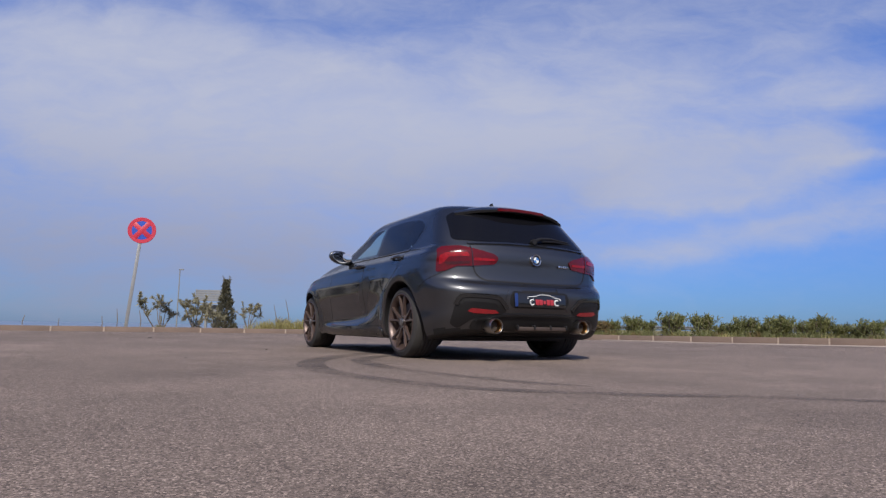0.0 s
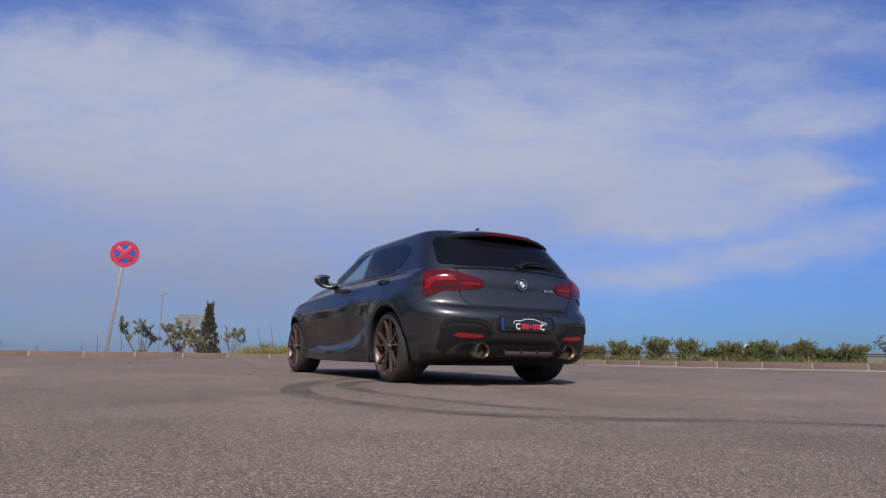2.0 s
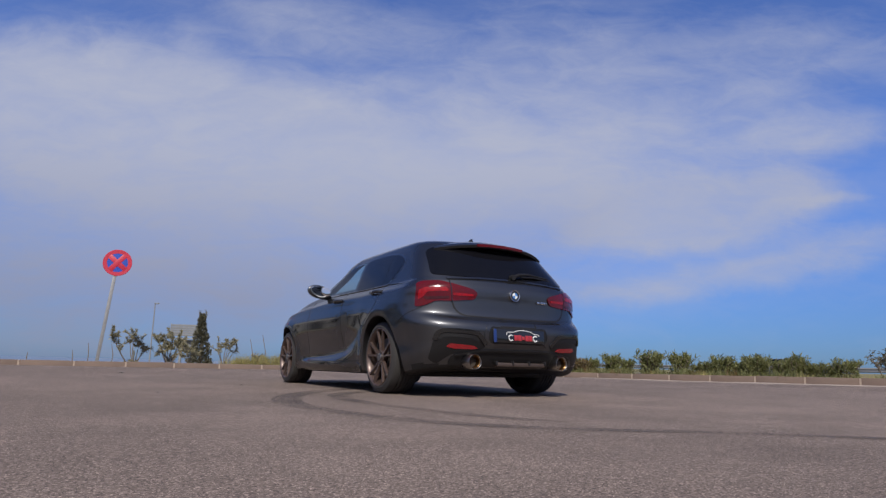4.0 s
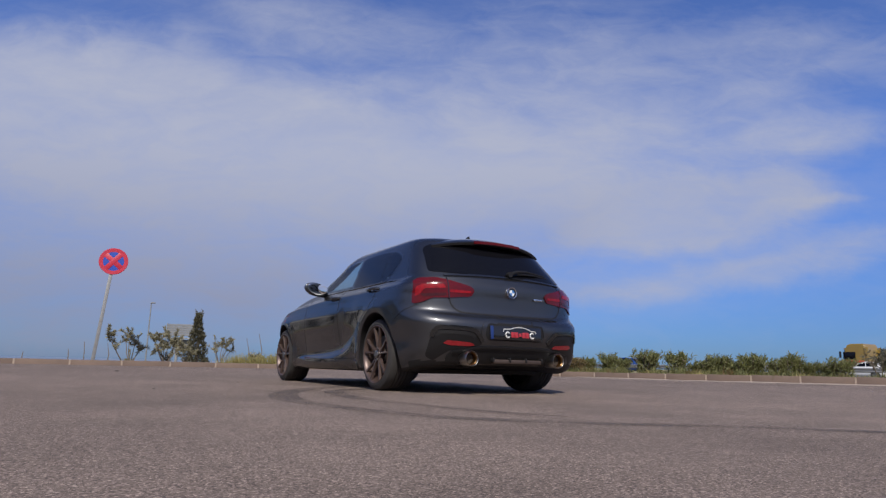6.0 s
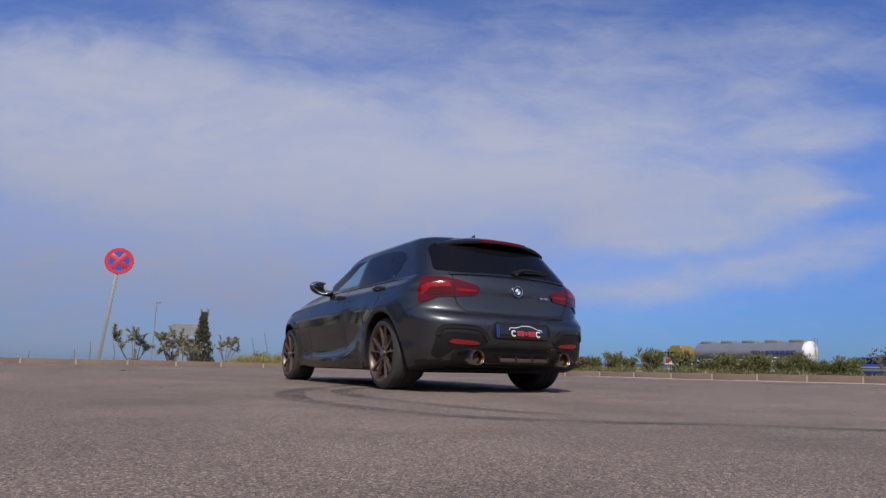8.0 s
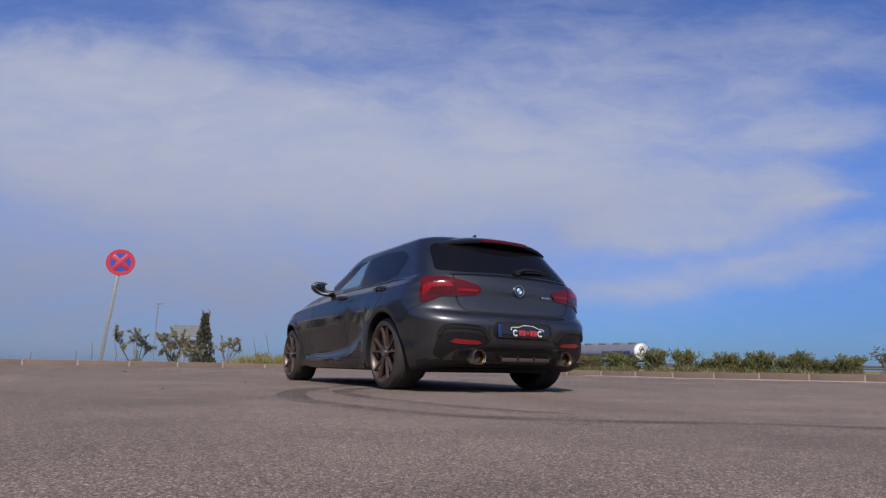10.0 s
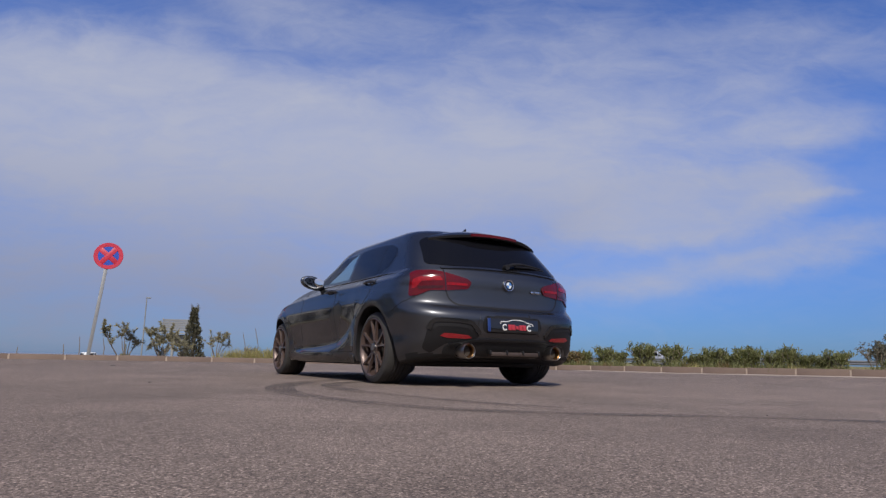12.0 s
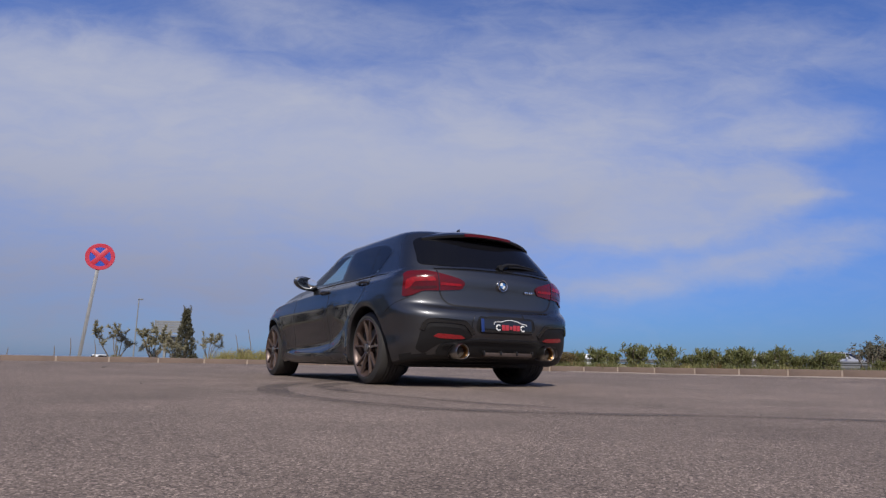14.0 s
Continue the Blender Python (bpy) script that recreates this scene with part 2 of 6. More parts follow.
PAINT.node_tree.nodes["Principled BSDF"].inputs["Coat Roughness"].default_value = 0.07
TRIM = mat("black plastic trim", (0.010, 0.0095, 0.010), (0.015, 0.014, 0.015), 0.55, spec=0.3, scale=8, bump=0.15, bscale=300)
GLOSS = mat("gloss black", (0.008, 0.008, 0.009), (0.010, 0.010, 0.011), 0.12, scale=3, coat=0.5)
RUBBER = mat("tyre rubber", (0.024, 0.022, 0.022), (0.038, 0.035, 0.033), 0.82, scale=9, bump=0.25, bscale=120)
BRONZE = mat("bronze wheel lacquer", (0.105, 0.070, 0.060), (0.080, 0.054, 0.047), 0.42, 0.4, scale=6, coat=0.4, rvar=0.08)
STEEL = mat("brushed steel", (0.36, 0.345, 0.33), (0.28, 0.27, 0.26), 0.30, 1.0, scale=12, rvar=0.1)
CHROME = mat("chrome", (0.75, 0.75, 0.76), (0.7, 0.7, 0.72), 0.08, 1.0, scale=5)
SOOT = mat("sooty pipe bore", (0.02, 0.018, 0.016), (0.05, 0.04, 0.03), 0.8, scale=20)
GOLD = mat("heat-tinted pipe", (0.40, 0.22, 0.08), (0.26, 0.13, 0.06), 0.3, 1.0, scale=10)
IRON = mat("dark cast iron", (0.10, 0.095, 0.09), (0.14, 0.12, 0.11), 0.5, 0.8, scale=20)
CLOTH = mat("dark seat cloth", (0.020, 0.020, 0.022), (0.03, 0.03, 0.032), 0.9, scale=30, bump=0.2)
GALV = mat("galvanised steel", (0.30, 0.30, 0.295), (0.22, 0.22, 0.22), 0.55, 0.35, scale=9, rvar=0.1, bump=0.1)
SIGN_RED = mat("sign red", (0.52, 0.026, 0.055), (0.43, 0.022, 0.048), 0.45, scale=9)
SIGN_BLUE = mat("sign blue", (0.02, 0.07, 0.42), (0.02, 0.06, 0.34), 0.45, scale=9)
BARK = mat("bark", (0.20, 0.16, 0.12), (0.12, 0.095, 0.07), 0.9, scale=14, bump=0.6, bscale=60)
LEAF = mat("oleander leaf", (0.078, 0.098, 0.026), (0.275, 0.265, 0.105), 0.55, scale=3, island=0.65)
LEAF_DRY = mat("reddish dry leaf", (0.22, 0.12, 0.05), (0.12, 0.12, 0.04), 0.6, scale=3, island=0.7)
LEAF_PALE = mat("pale olive leaf", (0.20, 0.188, 0.11), (0.38, 0.34, 0.22), 0.6, scale=3, island=0.6)
CYPRESS = mat("cypress needles", (0.056, 0.057, 0.034), (0.115, 0.105, 0.066), 0.7, scale=3, island=0.6)
WEED_GREEN = mat("green weed blades", (0.075, 0.088, 0.024), (0.15, 0.14, 0.05), 0.7, scale=2, island=0.7)
STRAW = mat("straw-coloured grass", (0.42, 0.34, 0.15), (0.26, 0.26, 0.09), 0.8, scale=2, island=0.7)


def let_light_through(m, share):
    """Leaf tissue: a share of the light passes through and tints."""
    nt = m.node_tree
    N, L = nt.nodes, nt.links
    b, out = N["Principled BSDF"], N["Material Output"]
    tl, mx = N.new("ShaderNodeBsdfTranslucent"), N.new("ShaderNodeMixShader")
    L.new(b.inputs["Base Color"].links[0].from_socket, tl.inputs["Color"])
    mx.inputs["Fac"].default_value = share
    L.new(b.outputs[0], mx.inputs[1])
    L.new(tl.outputs[0], mx.inputs[2])
    L.new(mx.outputs[0], out.inputs["Surface"])


for leaf_kind in (LEAF, LEAF_DRY, LEAF_PALE, STRAW):
    let_light_through(leaf_kind, 0.35)
WINDOW_DARK = glass_mat("privacy glass", (0.05, 0.055, 0.06), 0.15)
WINDOW_CLEAR = glass_mat("clear tinted glass", (0.70, 0.84, 0.84), 0.92)

# ---- mesh helpers ----


def finish(bm, angle=35):
    """Smooth faces, with edges sharper than angle kept crisp."""
    bm.normal_update()
    for f in bm.faces:
        f.smooth = True
    lim = radians(angle)
    for e in bm.edges:
        if len(e.link_faces) == 2 and e.calc_face_angle(0) > lim:
            e.smooth = False


def part(name, bm, material, parent=None, label="", angle=35, m=None):
    """Links a bmesh as one mesh object, under parent if there is one."""
    finish(bm, angle)
    me = bpy.data.meshes.new(name)
    bm.to_mesh(me)
    bm.free()
    for k in material if isinstance(material, (list, tuple)) else (material,):
        me.materials.append(k)
    ob = new(name, me)
    if parent:
        ob.parent = parent
    if m is not None:
        ob.matrix_basis = m
    if label:
        tagged(ob, label)
    return ob


def thing(name, label, category, group="", m=None, kind=""):
    """An Empty at the base of a thing, to carry its parts."""
    ob = new(name)
    ob.empty_display_size = 0.1
    if m is not None:
        ob.matrix_basis = m
    return tagged(ob, label, category, group, kind)


def box(bm, c, s, bevel=0.0, m=None):
    r = bmesh.ops.create_cube(bm, size=1.0)
    vs = r["verts"]
    for v in vs:
        v.co = Vector(c) + Vector([a * b for a, b in zip(v.co, s)])
    if bevel:
        es = list({e for v in vs for e in v.link_edges})
        rb = bmesh.ops.bevel(bm, geom=es, offset=bevel, segments=2, affect="EDGES", profile=0.5)
        vs = list({v for f in rb["faces"] for v in f.verts} | {v for v in vs if v.is_valid})
    if m is not None:
        for v in vs:
            v.co = m @ v.co
    return vs


def lathe(bm, profile, n=48, axis="x", centre=(0, 0, 0), closed=False):
    """Turns a profile of (along, radius) round an axis."""
    rings = []
    for a, r in profile:
        ring = []
        for i in range(n):
            t = 2 * math.pi * i / n
            c, s = math.cos(t) * r, math.sin(t) * r
            co = {"x": (a, c, s), "y": (s, a, c), "z": (c, s, a)}[axis]
            ring.append(bm.verts.new(Vector(centre) + Vector(co)))
        rings.append(ring)
    pairs = list(zip(rings, rings[1:])) + ([(rings[-1], rings[0])] if closed else [])
    for p, q in pairs:
        for i in range(n):
            bm.faces.new((p[i], p[(i + 1) % n], q[(i + 1) % n], q[i]))
    if not closed:
        for ring, flip in ((rings[0], True), (rings[-1], False)):
            if (ring[0].co - ring[n // 2].co).length > 1e-4:
                bm.faces.new(list(reversed(ring)) if flip else ring)
    bmesh.ops.recalc_face_normals(bm, faces=bm.faces[:])


def tube(bm, pts, radii, n=8):
    """A tapered tube along points."""
    rings = []
    for i, p in enumerate(pts):
        p = Vector(p)
        d = (Vector(pts[min(i + 1, len(pts) - 1)]) - Vector(pts[max(i - 1, 0)])).normalized()
        u = d.orthogonal().normalized()
        if abs(d.z) < 0.95:
            u = d.cross(Vector((0, 0, 1))).normalized()
        w = d.cross(u)
        r = radii[i] if isinstance(radii, (list, tuple)) else radii
        rings.append([bm.verts.new(p + (u * math.cos(a) + w * math.sin(a)) * r) for a in [2 * math.pi * k / n for k in range(n)]])
    for a, b in zip(rings, rings[1:]):
        for i in range(n):
            bm.faces.new((a[i], a[(i + 1) % n], b[(i + 1) % n], b[i]))
    bm.faces.new(list(reversed(rings[0])))
    bm.faces.new(rings[-1])


def curve(keys, x):
    """A smooth curve through (x, value) keys."""
    keys = list(keys)
    if x <= keys[0][0]:
        return keys[0][1]
    if x >= keys[-1][0]:
        return keys[-1][1]
    i = max(k for k in range(len(keys) - 1) if keys[k][0] <= x)

    def slope(k):
        a, b = keys[max(k - 1, 0)], keys[min(k + 1, len(keys) - 1)]
        return (b[1] - a[1]) / (b[0] - a[0])

    (x0, y0), (x1, y1) = keys[i], keys[i + 1]
    d = x1 - x0
    t = (x - x0) / d
    return (2 * t**3 - 3 * t**2 + 1) * y0 + (t**3 - 2 * t**2 + t) * d * slope(i) + (3 * t**2 - 2 * t**3) * y1 + (t**3 - t**2) * d * slope(i + 1)


# ---- ground ----
CORNER = Vector((8.99, 10.8))
KERB_DIR = Vector((0.22, -0.975))


def kerb_line(s):
    """Place and direction of the kerb's front edge, s metres along it from the corner's start; bends between s=0 and 4.6."""
    bend = 4.6
    a0, a1 = 0.0, math.atan2(KERB_DIR.y, KERB_DIR.x)
    start = CORNER - Vector((2.72, 0))
    if s <= 0:
        return start + Vector((s, 0)), Vector((1, 0))
    p, n = start.copy(), 40
    run = min(s, bend)
    for i in range(n):
        ang = a0 + (a1 - a0) * (run * (i + 0.5) / n / bend)
        p += Vector((math.cos(ang), math.sin(ang))) * run / n
    ang = a0 + (a1 - a0) * run / bend
    d = Vector((math.cos(ang), math.sin(ang)))
    if s > bend:
        p += d * (s - bend)
    return p, d


def kerb_rise(s):
    """How far the kerb climbs above the lot's level along the road side."""
    return max(-0.02, min(0.055, 0.0085 * (s - 4.5) - 0.02)) * min(1.0, max(0.0, (s - 1.0) / 2.5))


def asphalt_rise(s):
    """Height of the asphalt at the kerb's foot."""
    return 0.052 * min(1.0, max(0.0, (3.0 - s) / 3.0)) + max(0.0, kerb_rise(s))


def sheet(name, pts, z, material, label, category=""):
    bm = bmesh.new()
    bm.faces.new([bm.verts.new((x, y, z)) for x, y in pts])
    bmesh.ops.recalc_face_normals(bm, faces=bm.faces[:])
    if bm.faces[0].normal.z < 0:
        bmesh.ops.reverse_faces(bm, faces=bm.faces[:])
    return tagged(part(name, bm, material), label, category, kind="structure")


def build_ground():
    # added sea-like sheet that closes the horizon, coloured to pass for haze
    sheet("sea_sheet", [(-4500, -4500), (4500, -4500), (4500, 4500), (-4500, 4500)], -6.0, SEA_HAZE, "added calm blue sea sheet to the horizon, haze painted into its colour", "sea")
    # land: level with the lot towards the road, falling away past the planted strip on the open side
    bm = bmesh.new()
    rows = []
    for x in [-220, -160, -100, -60, -30, -15, -5, 0, 5, 8, 12, 16, 22, 30, 45, 70, 110, 160, 220]:
        row = []
        for y in [-220, -120, -60, -20, 0, 8, 12, 16, 20, 26, 34, 45, 60, 80, 105, 150]:
            side = min(1.0, max(0.0, ((x - 2) + 0.35 * (30 - y)) / 14)) if y > 8 else 1.0
            fall = min(1.0, max(0.0, (y - 17) / 14))
            z = -0.12 - (1 - side) * 1.9 * fall
            if max(abs(x), abs(y + 35)) > 170:
                z = -6.5
            row.append(bm.verts.new((x, y, z + 0.04 * noise.noise((x * 0.3, y * 0.3, 0)))))
        rows.append(row)
    for p, q in zip(rows, rows[1:]):
        for k in range(len(p) - 1):
            bm.faces.new((p[k], q[k], q[k + 1], p[k + 1]))
    bmesh.ops.recalc_face_normals(bm, faces=bm.faces[:])
    tagged(part("ground", bm, FIELD), "dry grassy land round the lot", "ground", kind="structure")
    edge = [kerb_line(s)[0] for s in [-60, -20] + [0.3 * i for i in range(0, 17)] + [12, 30, 60]]
    lot = [(p.x, p.y) for p in edge] + [(60, -70), (-70, -70)]
    sheet("parking_lot", lot, 0.0, ASPHALT, "worn grey asphalt of an empty parking lot", "asphalt")
    # planted strip behind the kerb
    bm = bmesh.new()
    prev = None
    for s in [-60, -20, -8] + [0.4 * i for i in range(-10, 13)] + [8, 14, 30, 60]:
        p, d = kerb_line(s)
        nrm = Vector((-d.y, d.x))
        row = []
        for off, z in ((0.10, 0.03), (0.10, 0.105), (0.8, 0.105), (3.0, 0.08), (5.5, -0.03), (7.5, -0.16)):
            q = p + nrm * off
            row.append(bm.verts.new((q.x, q.y, z + (kerb_rise(s) if off < 2 else 0.0))))
        if prev:
            for i in range(len(row) - 1):
                bm.faces.new((prev[i], row[i], row[i + 1], prev[i + 1]))
        prev = row
    bmesh.ops.recalc_face_normals(bm, faces=bm.faces[:])
    tagged(part("verge", bm, SOIL), "dry brown soil strip behind the kerb", "soil", kind="structure")
    kerb = thing("kerb", "weathered brown-grey concrete kerb with pale mortar joints", "kerb", kind="structure")
    gutter = bmesh.new()
    prev = None
    for i in range(8, 90):
        p, d = kerb_line(i * 0.5)
        nrm = Vector((-d.y, d.x))
        k = min(1.0, max(0.0, (i * 0.5 - 2.0) / 4.0))
        w = 0.14 + 0.10 * k + 0.05 * noise.noise((i * 0.37, 0.2, 0))
        lip = 0.005 + k * (0.012 + 0.014 * noise.noise((i * 0.9, 5.1, 0)))
        row = [gutter.verts.new((*(p + nrm * o), z + asphalt_rise(i * 0.5) * (1 + 0.3 * o))) for o, z in ((0.01, lip + 0.004), (-0.05, lip), (-0.07, 0.006), (-w, 0.004))]
        if prev:
            for j in range(3):
                gutter.faces.new((prev[j], prev[j + 1], row[j + 1], row[j]))
        prev = row
    bmesh.ops.recalc_face_normals(gutter, faces=gutter.faces[:])
    tagged(part("gutter", gutter, DUST), "pale dusty strip along the kerb foot", "gutter", kind="structure")
    # the asphalt climbs a little towards the kerb
    ramp = bmesh.new()
    prev = None
    for s in [-60, -45, -30, -20, -14, -10, -7, -5, -3, -1.5] + [0.5 * i for i in range(28)] + [15, 20, 30, 45, 60]:
        p, d = kerb_line(s)
        nrm = Vector((-d.y, d.x))
        k = asphalt_rise(s) / 0.052
        row = [ramp.verts.new((*(p - nrm * o), 0.002 + z * k)) for o, z in ((3.6, 0.0), (2.4, 0.012), (1.2, 0.032), (0.0, 0.052))]
        if prev:
            for j in range(3):
                ramp.faces.new((prev[j], row[j], row[j + 1], prev[j + 1]))
        prev = row
    bmesh.ops.recalc_face_normals(ramp, faces=ramp.faces[:])
    tagged(part("asphalt_apron", ramp, ASPHALT), "worn grey asphalt rising gently to the kerb", "asphalt", kind="structure")
    # one stone, shared by all
    bm = bmesh.new()
    box(bm, (0, 0.075, 0.0325), (0.975, 0.15, 0.265), 0.012)
    for v in bm.verts:
        if v.co.y < 0.07 and v.co.z > 0.1:
            v.co.y += 0.018
    stone = part("kerb_stone", bm, KERB, kerb)
    bm = bmesh.new()
    box(bm, (0, 0.079, 0.0245), (0.034, 0.15, 0.265))
    joint = part("mortar_joint", bm, MORTAR, kerb, "pale mortar joint")
    first = True
    stops = [-0.27 - k for k in range(30, -1, -1)] + [0.54] + [1.35 + 1.05 * k for k in range(29)]
    for k, (s, e) in enumerate(zip(stops, stops[1:])):
        for ob, q, size in ((stone, kerb_line((s + e) / 2), e - s), (joint, kerb_line(s), 1.0)):
            a = math.degrees(math.atan2(q[1].y, q[1].x))
            c = ob
            if not first:
                c = ob.copy()
                scene.collection.objects.link(c)
            c.matrix_basis = pose(q[0].x, q[0].y, kerb_rise((s + e) / 2 if ob is stone else s) + 0.008 * noise.noise((k * 1.7, 3, 0)), 0, 0, a + 0.5 * noise.noise((k * 2.3, 7, 0))) @ Matrix.Diagonal((size, 1, 1, 1))
        first = False


build_ground()

# ---- the parked hatchback ----
from mathutils.bvhtree import BVHTree

# level: height at the tail, along the side and at the nose; tail, half width, nose; tail corner length and squareness; nose corner length
LEVELS = [
    # v, z_tail, z_side, z_nose, y_tail, half_width, y_nose
    (0.0, 0.235, 0.165, 0.17, -0.70, 0.765, 3.30),
    (1.0, 0.250, 0.180, 0.20, -0.775, 0.830, 3.40),
    (2.0, 0.345, 0.285, 0.32, -0.842, 0.862, 3.46),
    (3.0, 0.450, 0.420, 0.46, -0.880, 0.870, 3.46),
    (4.0, 0.535, 0.560, 0.57, -0.890, 0.888, 3.44),
    (4.4, 0.575, 0.612, 0.61, -0.883, 0.893, 3.42),
    (4.8, 0.614, 0.660, 0.64, -0.850, 0.895, 3.41),
    (5.0, 0.632, 0.690, 0.66, -0.822, 0.896, 3.40),
    (5.2, 0.656, 0.712, 0.67, -0.803, 0.896, 3.39),
    (6.0, 0.760, 0.790, 0.72, -0.797, 0.884, 3.34),
    (7.0, 0.875, 0.870, 0.76, -0.798, 0.862, 3.26),
    (8.0, 0.945, 0.925, 0.79, -0.770, 0.825, 3.15),
]
CABIN = [
    (9.0, 0.985, 0.955, 0.985, -0.725, 0.785, 2.10),
    (10.0, 1.070, 1.060, 1.080, -0.665, 0.742, 1.92),
    (11.0, 1.160, 1.165, 1.190, -0.600, 0.695, 1.70),
    (12.0, 1.245, 1.268, 1.292, -0.535, 0.645, 1.56),
    (13.0, 1.312, 1.338, 1.350, -0.455, 0.595, 1.36),
    (14.0, 1.352, 1.370, 1.378, -0.330, 0.520, 1.18),
    (15.0, 1.376, 1.386, 1.388, -0.130, 0.380, 0.92),
    (16.0, 1.388, 1.394, 1.394, 0.100, 0.200, 0.75),
]
REAR_AXLE, FRONT_AXLE, AXLE_Z = 0.0, 2.69, 0.31
ARCH_SHIFT = -0.015


def level(v, table):
    return [curve([(row[0], row[k]) for row in table], v) for k in range(1, 7)]


def half_ring(params, rear_len, rear_n, nose_len, nose_n, counts):
    """Points of a half outline from the tail's middle round the side (x < 0) to the nose's middle."""
    zt, zs, zn, yt, hw, yn = params
    pts = []
    nr, ns, nf = counts
    ya, yb = yt + rear_len, yn - nose_len
    for i in range(nr):
        t = math.pi / 2 * i / nr
        x = hw * math.sin(t) ** (2 / rear_n) if i else 0.0
        y = ya - rear_len * math.cos(t) ** (2 / rear_n)
        pts.append((x, y))
    for i in range(ns + 1):
        pts.append((hw, ya + (yb - ya) * i / ns))
    for i in range(1, nf + 1):
        t = math.pi / 2 * i / nf
        x = hw * max(math.cos(t), 0) ** (2 / nose_n) if i < nf else 0.0
        pts.append((x, yb + nose_len * math.sin(t) ** (2 / nose_n)))
    out = []
    for x, y in pts:
        if y < ya:
            k = min(1, (ya - y) / rear_len) ** 1.2
            z = zs + (zt - zs) * k
        else:
            k = max(0.0, (y - 1.0) / (yn - 1.0)) if yn > 1.0 else 0.0
            z = zs + (zn - zs) * k**1.6
        out.append(Vector((-x, y, z)))
    return out


def body_point(p, v):
    """Wheel-arch flares and the scooped flank."""
    x, y, z = p
    if x == 0:
        return p
    side = min(1.0, max(0.0, (abs(x) - 0.70) / 0.12))
    for ya in (REAR_AXLE, FRONT_AXLE):
        d = math.hypot(y - ya, z - AXLE_Z)
        x -= 0.011 * side * math.exp(-(((d - 0.385) / 0.06) ** 2))
    mid = math.exp(-(((y - 1.3) / 0.75) ** 4))
    # hollow doors over a crease that runs low along the sill and climbs before the rear wheel
    fold = curve([(0.25, 0.62), (0.42, 0.56), (0.55, 0.485), (0.72, 0.405), (1.0, 0.350), (1.5, 0.318), (2.4, 0.30)], y)
    s = (z - fold) * (0.65 if y < 0.72 else 1.0 if y > 1.0 else 0.65 + 1.25 * (y - 0.72))
    reach = min(1.0, max(0.0, (y - 0.40) / 0.42)) * min(1.0, max(0.0, (2.35 - y) / 0.4))
    x += 0.024 * side * reach * math.exp(-((s / (0.19 if s > 0 else 0.034)) ** 2))
    x -= 0.022 * side * mid * math.exp(-(((z - 0.22) / 0.05) ** 2))
    x -= 0.011 * side * max(0.0, 1 - abs(v - 7) / 0.8)
    # the tailgate's lower edge stands over a short shelf
    if y < -0.6:
        mid_x = min(1.0, max(0.0, (0.60 - abs(x)) / 0.10))
        y += 0.002 * mid_x * max(0.0, 1 - abs(z - 0.636) / 0.022)
    # nose narrows seen from above
    if y > 2.3:
        x *= 1 - 0.05 * ((y - 2.3) / 1.1) ** 2
    # hips over the rear wheel
    x -= 0.012 * side * math.exp(-(((y + 0.05) / 0.5) ** 2)) * math.exp(-(((z - 0.78) / 0.09) ** 2))
    return Vector((x, y, z))


def car_shell(cols=(28, 72, 16), dense=1.4, table=LEVELS, cabin=CABIN, shape=body_point):
    """The closed body as a bmesh: sill to belt, bonnet, then the cabin."""
    bm = bmesh.new()
    rings = []
    steps = max(2, int(5 * dense))
    v = 0.0
    while v < 8.0001:
        r = half_ring(level(v, table), curve([(0, 0.30), (3, 0.50), (5, 0.50), (8, 0.42)], v), curve([(0, 3.2), (4, 2.9), (8, 2.7)], v), 0.75, 2.3, cols)
        rings.append([shape(p, v) for p in r])
        v += 1.0 / steps
    belt = rings[-1]
    base = half_ring(level(9.0, cabin), 0.36, 2.9, 0.46, 2.5, cols)
    for i in range(1, 6):
        t = i / 6
        ring = []
        for p, q in zip(belt, base):
            o = p.lerp(q, t)
            span = max(0.0, (p.y - q.y - 0.2))
            o.z += 0.055 * min(1, span) * math.sin(math.pi * t) * 1.1 * min(1, abs(span))
            ring.append(o)
        rings.append(ring)
    v = 9.0
    while v < 16.0001:
        rings.append(half_ring(level(v, cabin), curve([(9, 0.36), (13, 0.42), (16, 0.20)], v), 2.9, curve([(9, 0.46), (13, 0.36), (16, 0.15)], v), 2.5, cols))
        v += 1.0 / steps
    n = len(rings[0])
    grid = []
    for r in rings:
        left = [bm.verts.new(p) for p in r]
        right = [bm.verts.new((-p.x, p.y, p.z)) for p in r[1:-1]]
        grid.append(left + list(reversed(right)))
    m = len(grid[0])
    for a, b in zip(grid, grid[1:]):
        for i in range(m):
            j = (i + 1) % m
            bm.faces.new((a[i], b[i], b[j], a[j]))
    bm.faces.new(grid[0])
    bm.faces.new(list(reversed(grid[-1])))
    bmesh.ops.recalc_face_normals(bm, faces=bm.faces[:])
    return bm


def cut(bm, cutter):
    """bm minus cutter, as a new bmesh."""
    obs = []
    for b in (bm, cutter):
        me = bpy.data.meshes.new("work")
        b.to_mesh(me)
        b.free()
        obs.append(new("work", me))
    mod = obs[0].modifiers.new("cut", "BOOLEAN")
    mod.operation, mod.solver, mod.object = "DIFFERENCE", "EXACT", obs[1]
    dg = bpy.context.evaluated_depsgraph_get()
    res = bpy.data.meshes.new_from_object(obs[0].evaluated_get(dg))
    out = bmesh.new()
    out.from_mesh(res)
    for o in obs:
        me = o.data
        bpy.data.objects.remove(o)
        bpy.data.meshes.remove(me)
    bpy.data.meshes.remove(res)
    return out


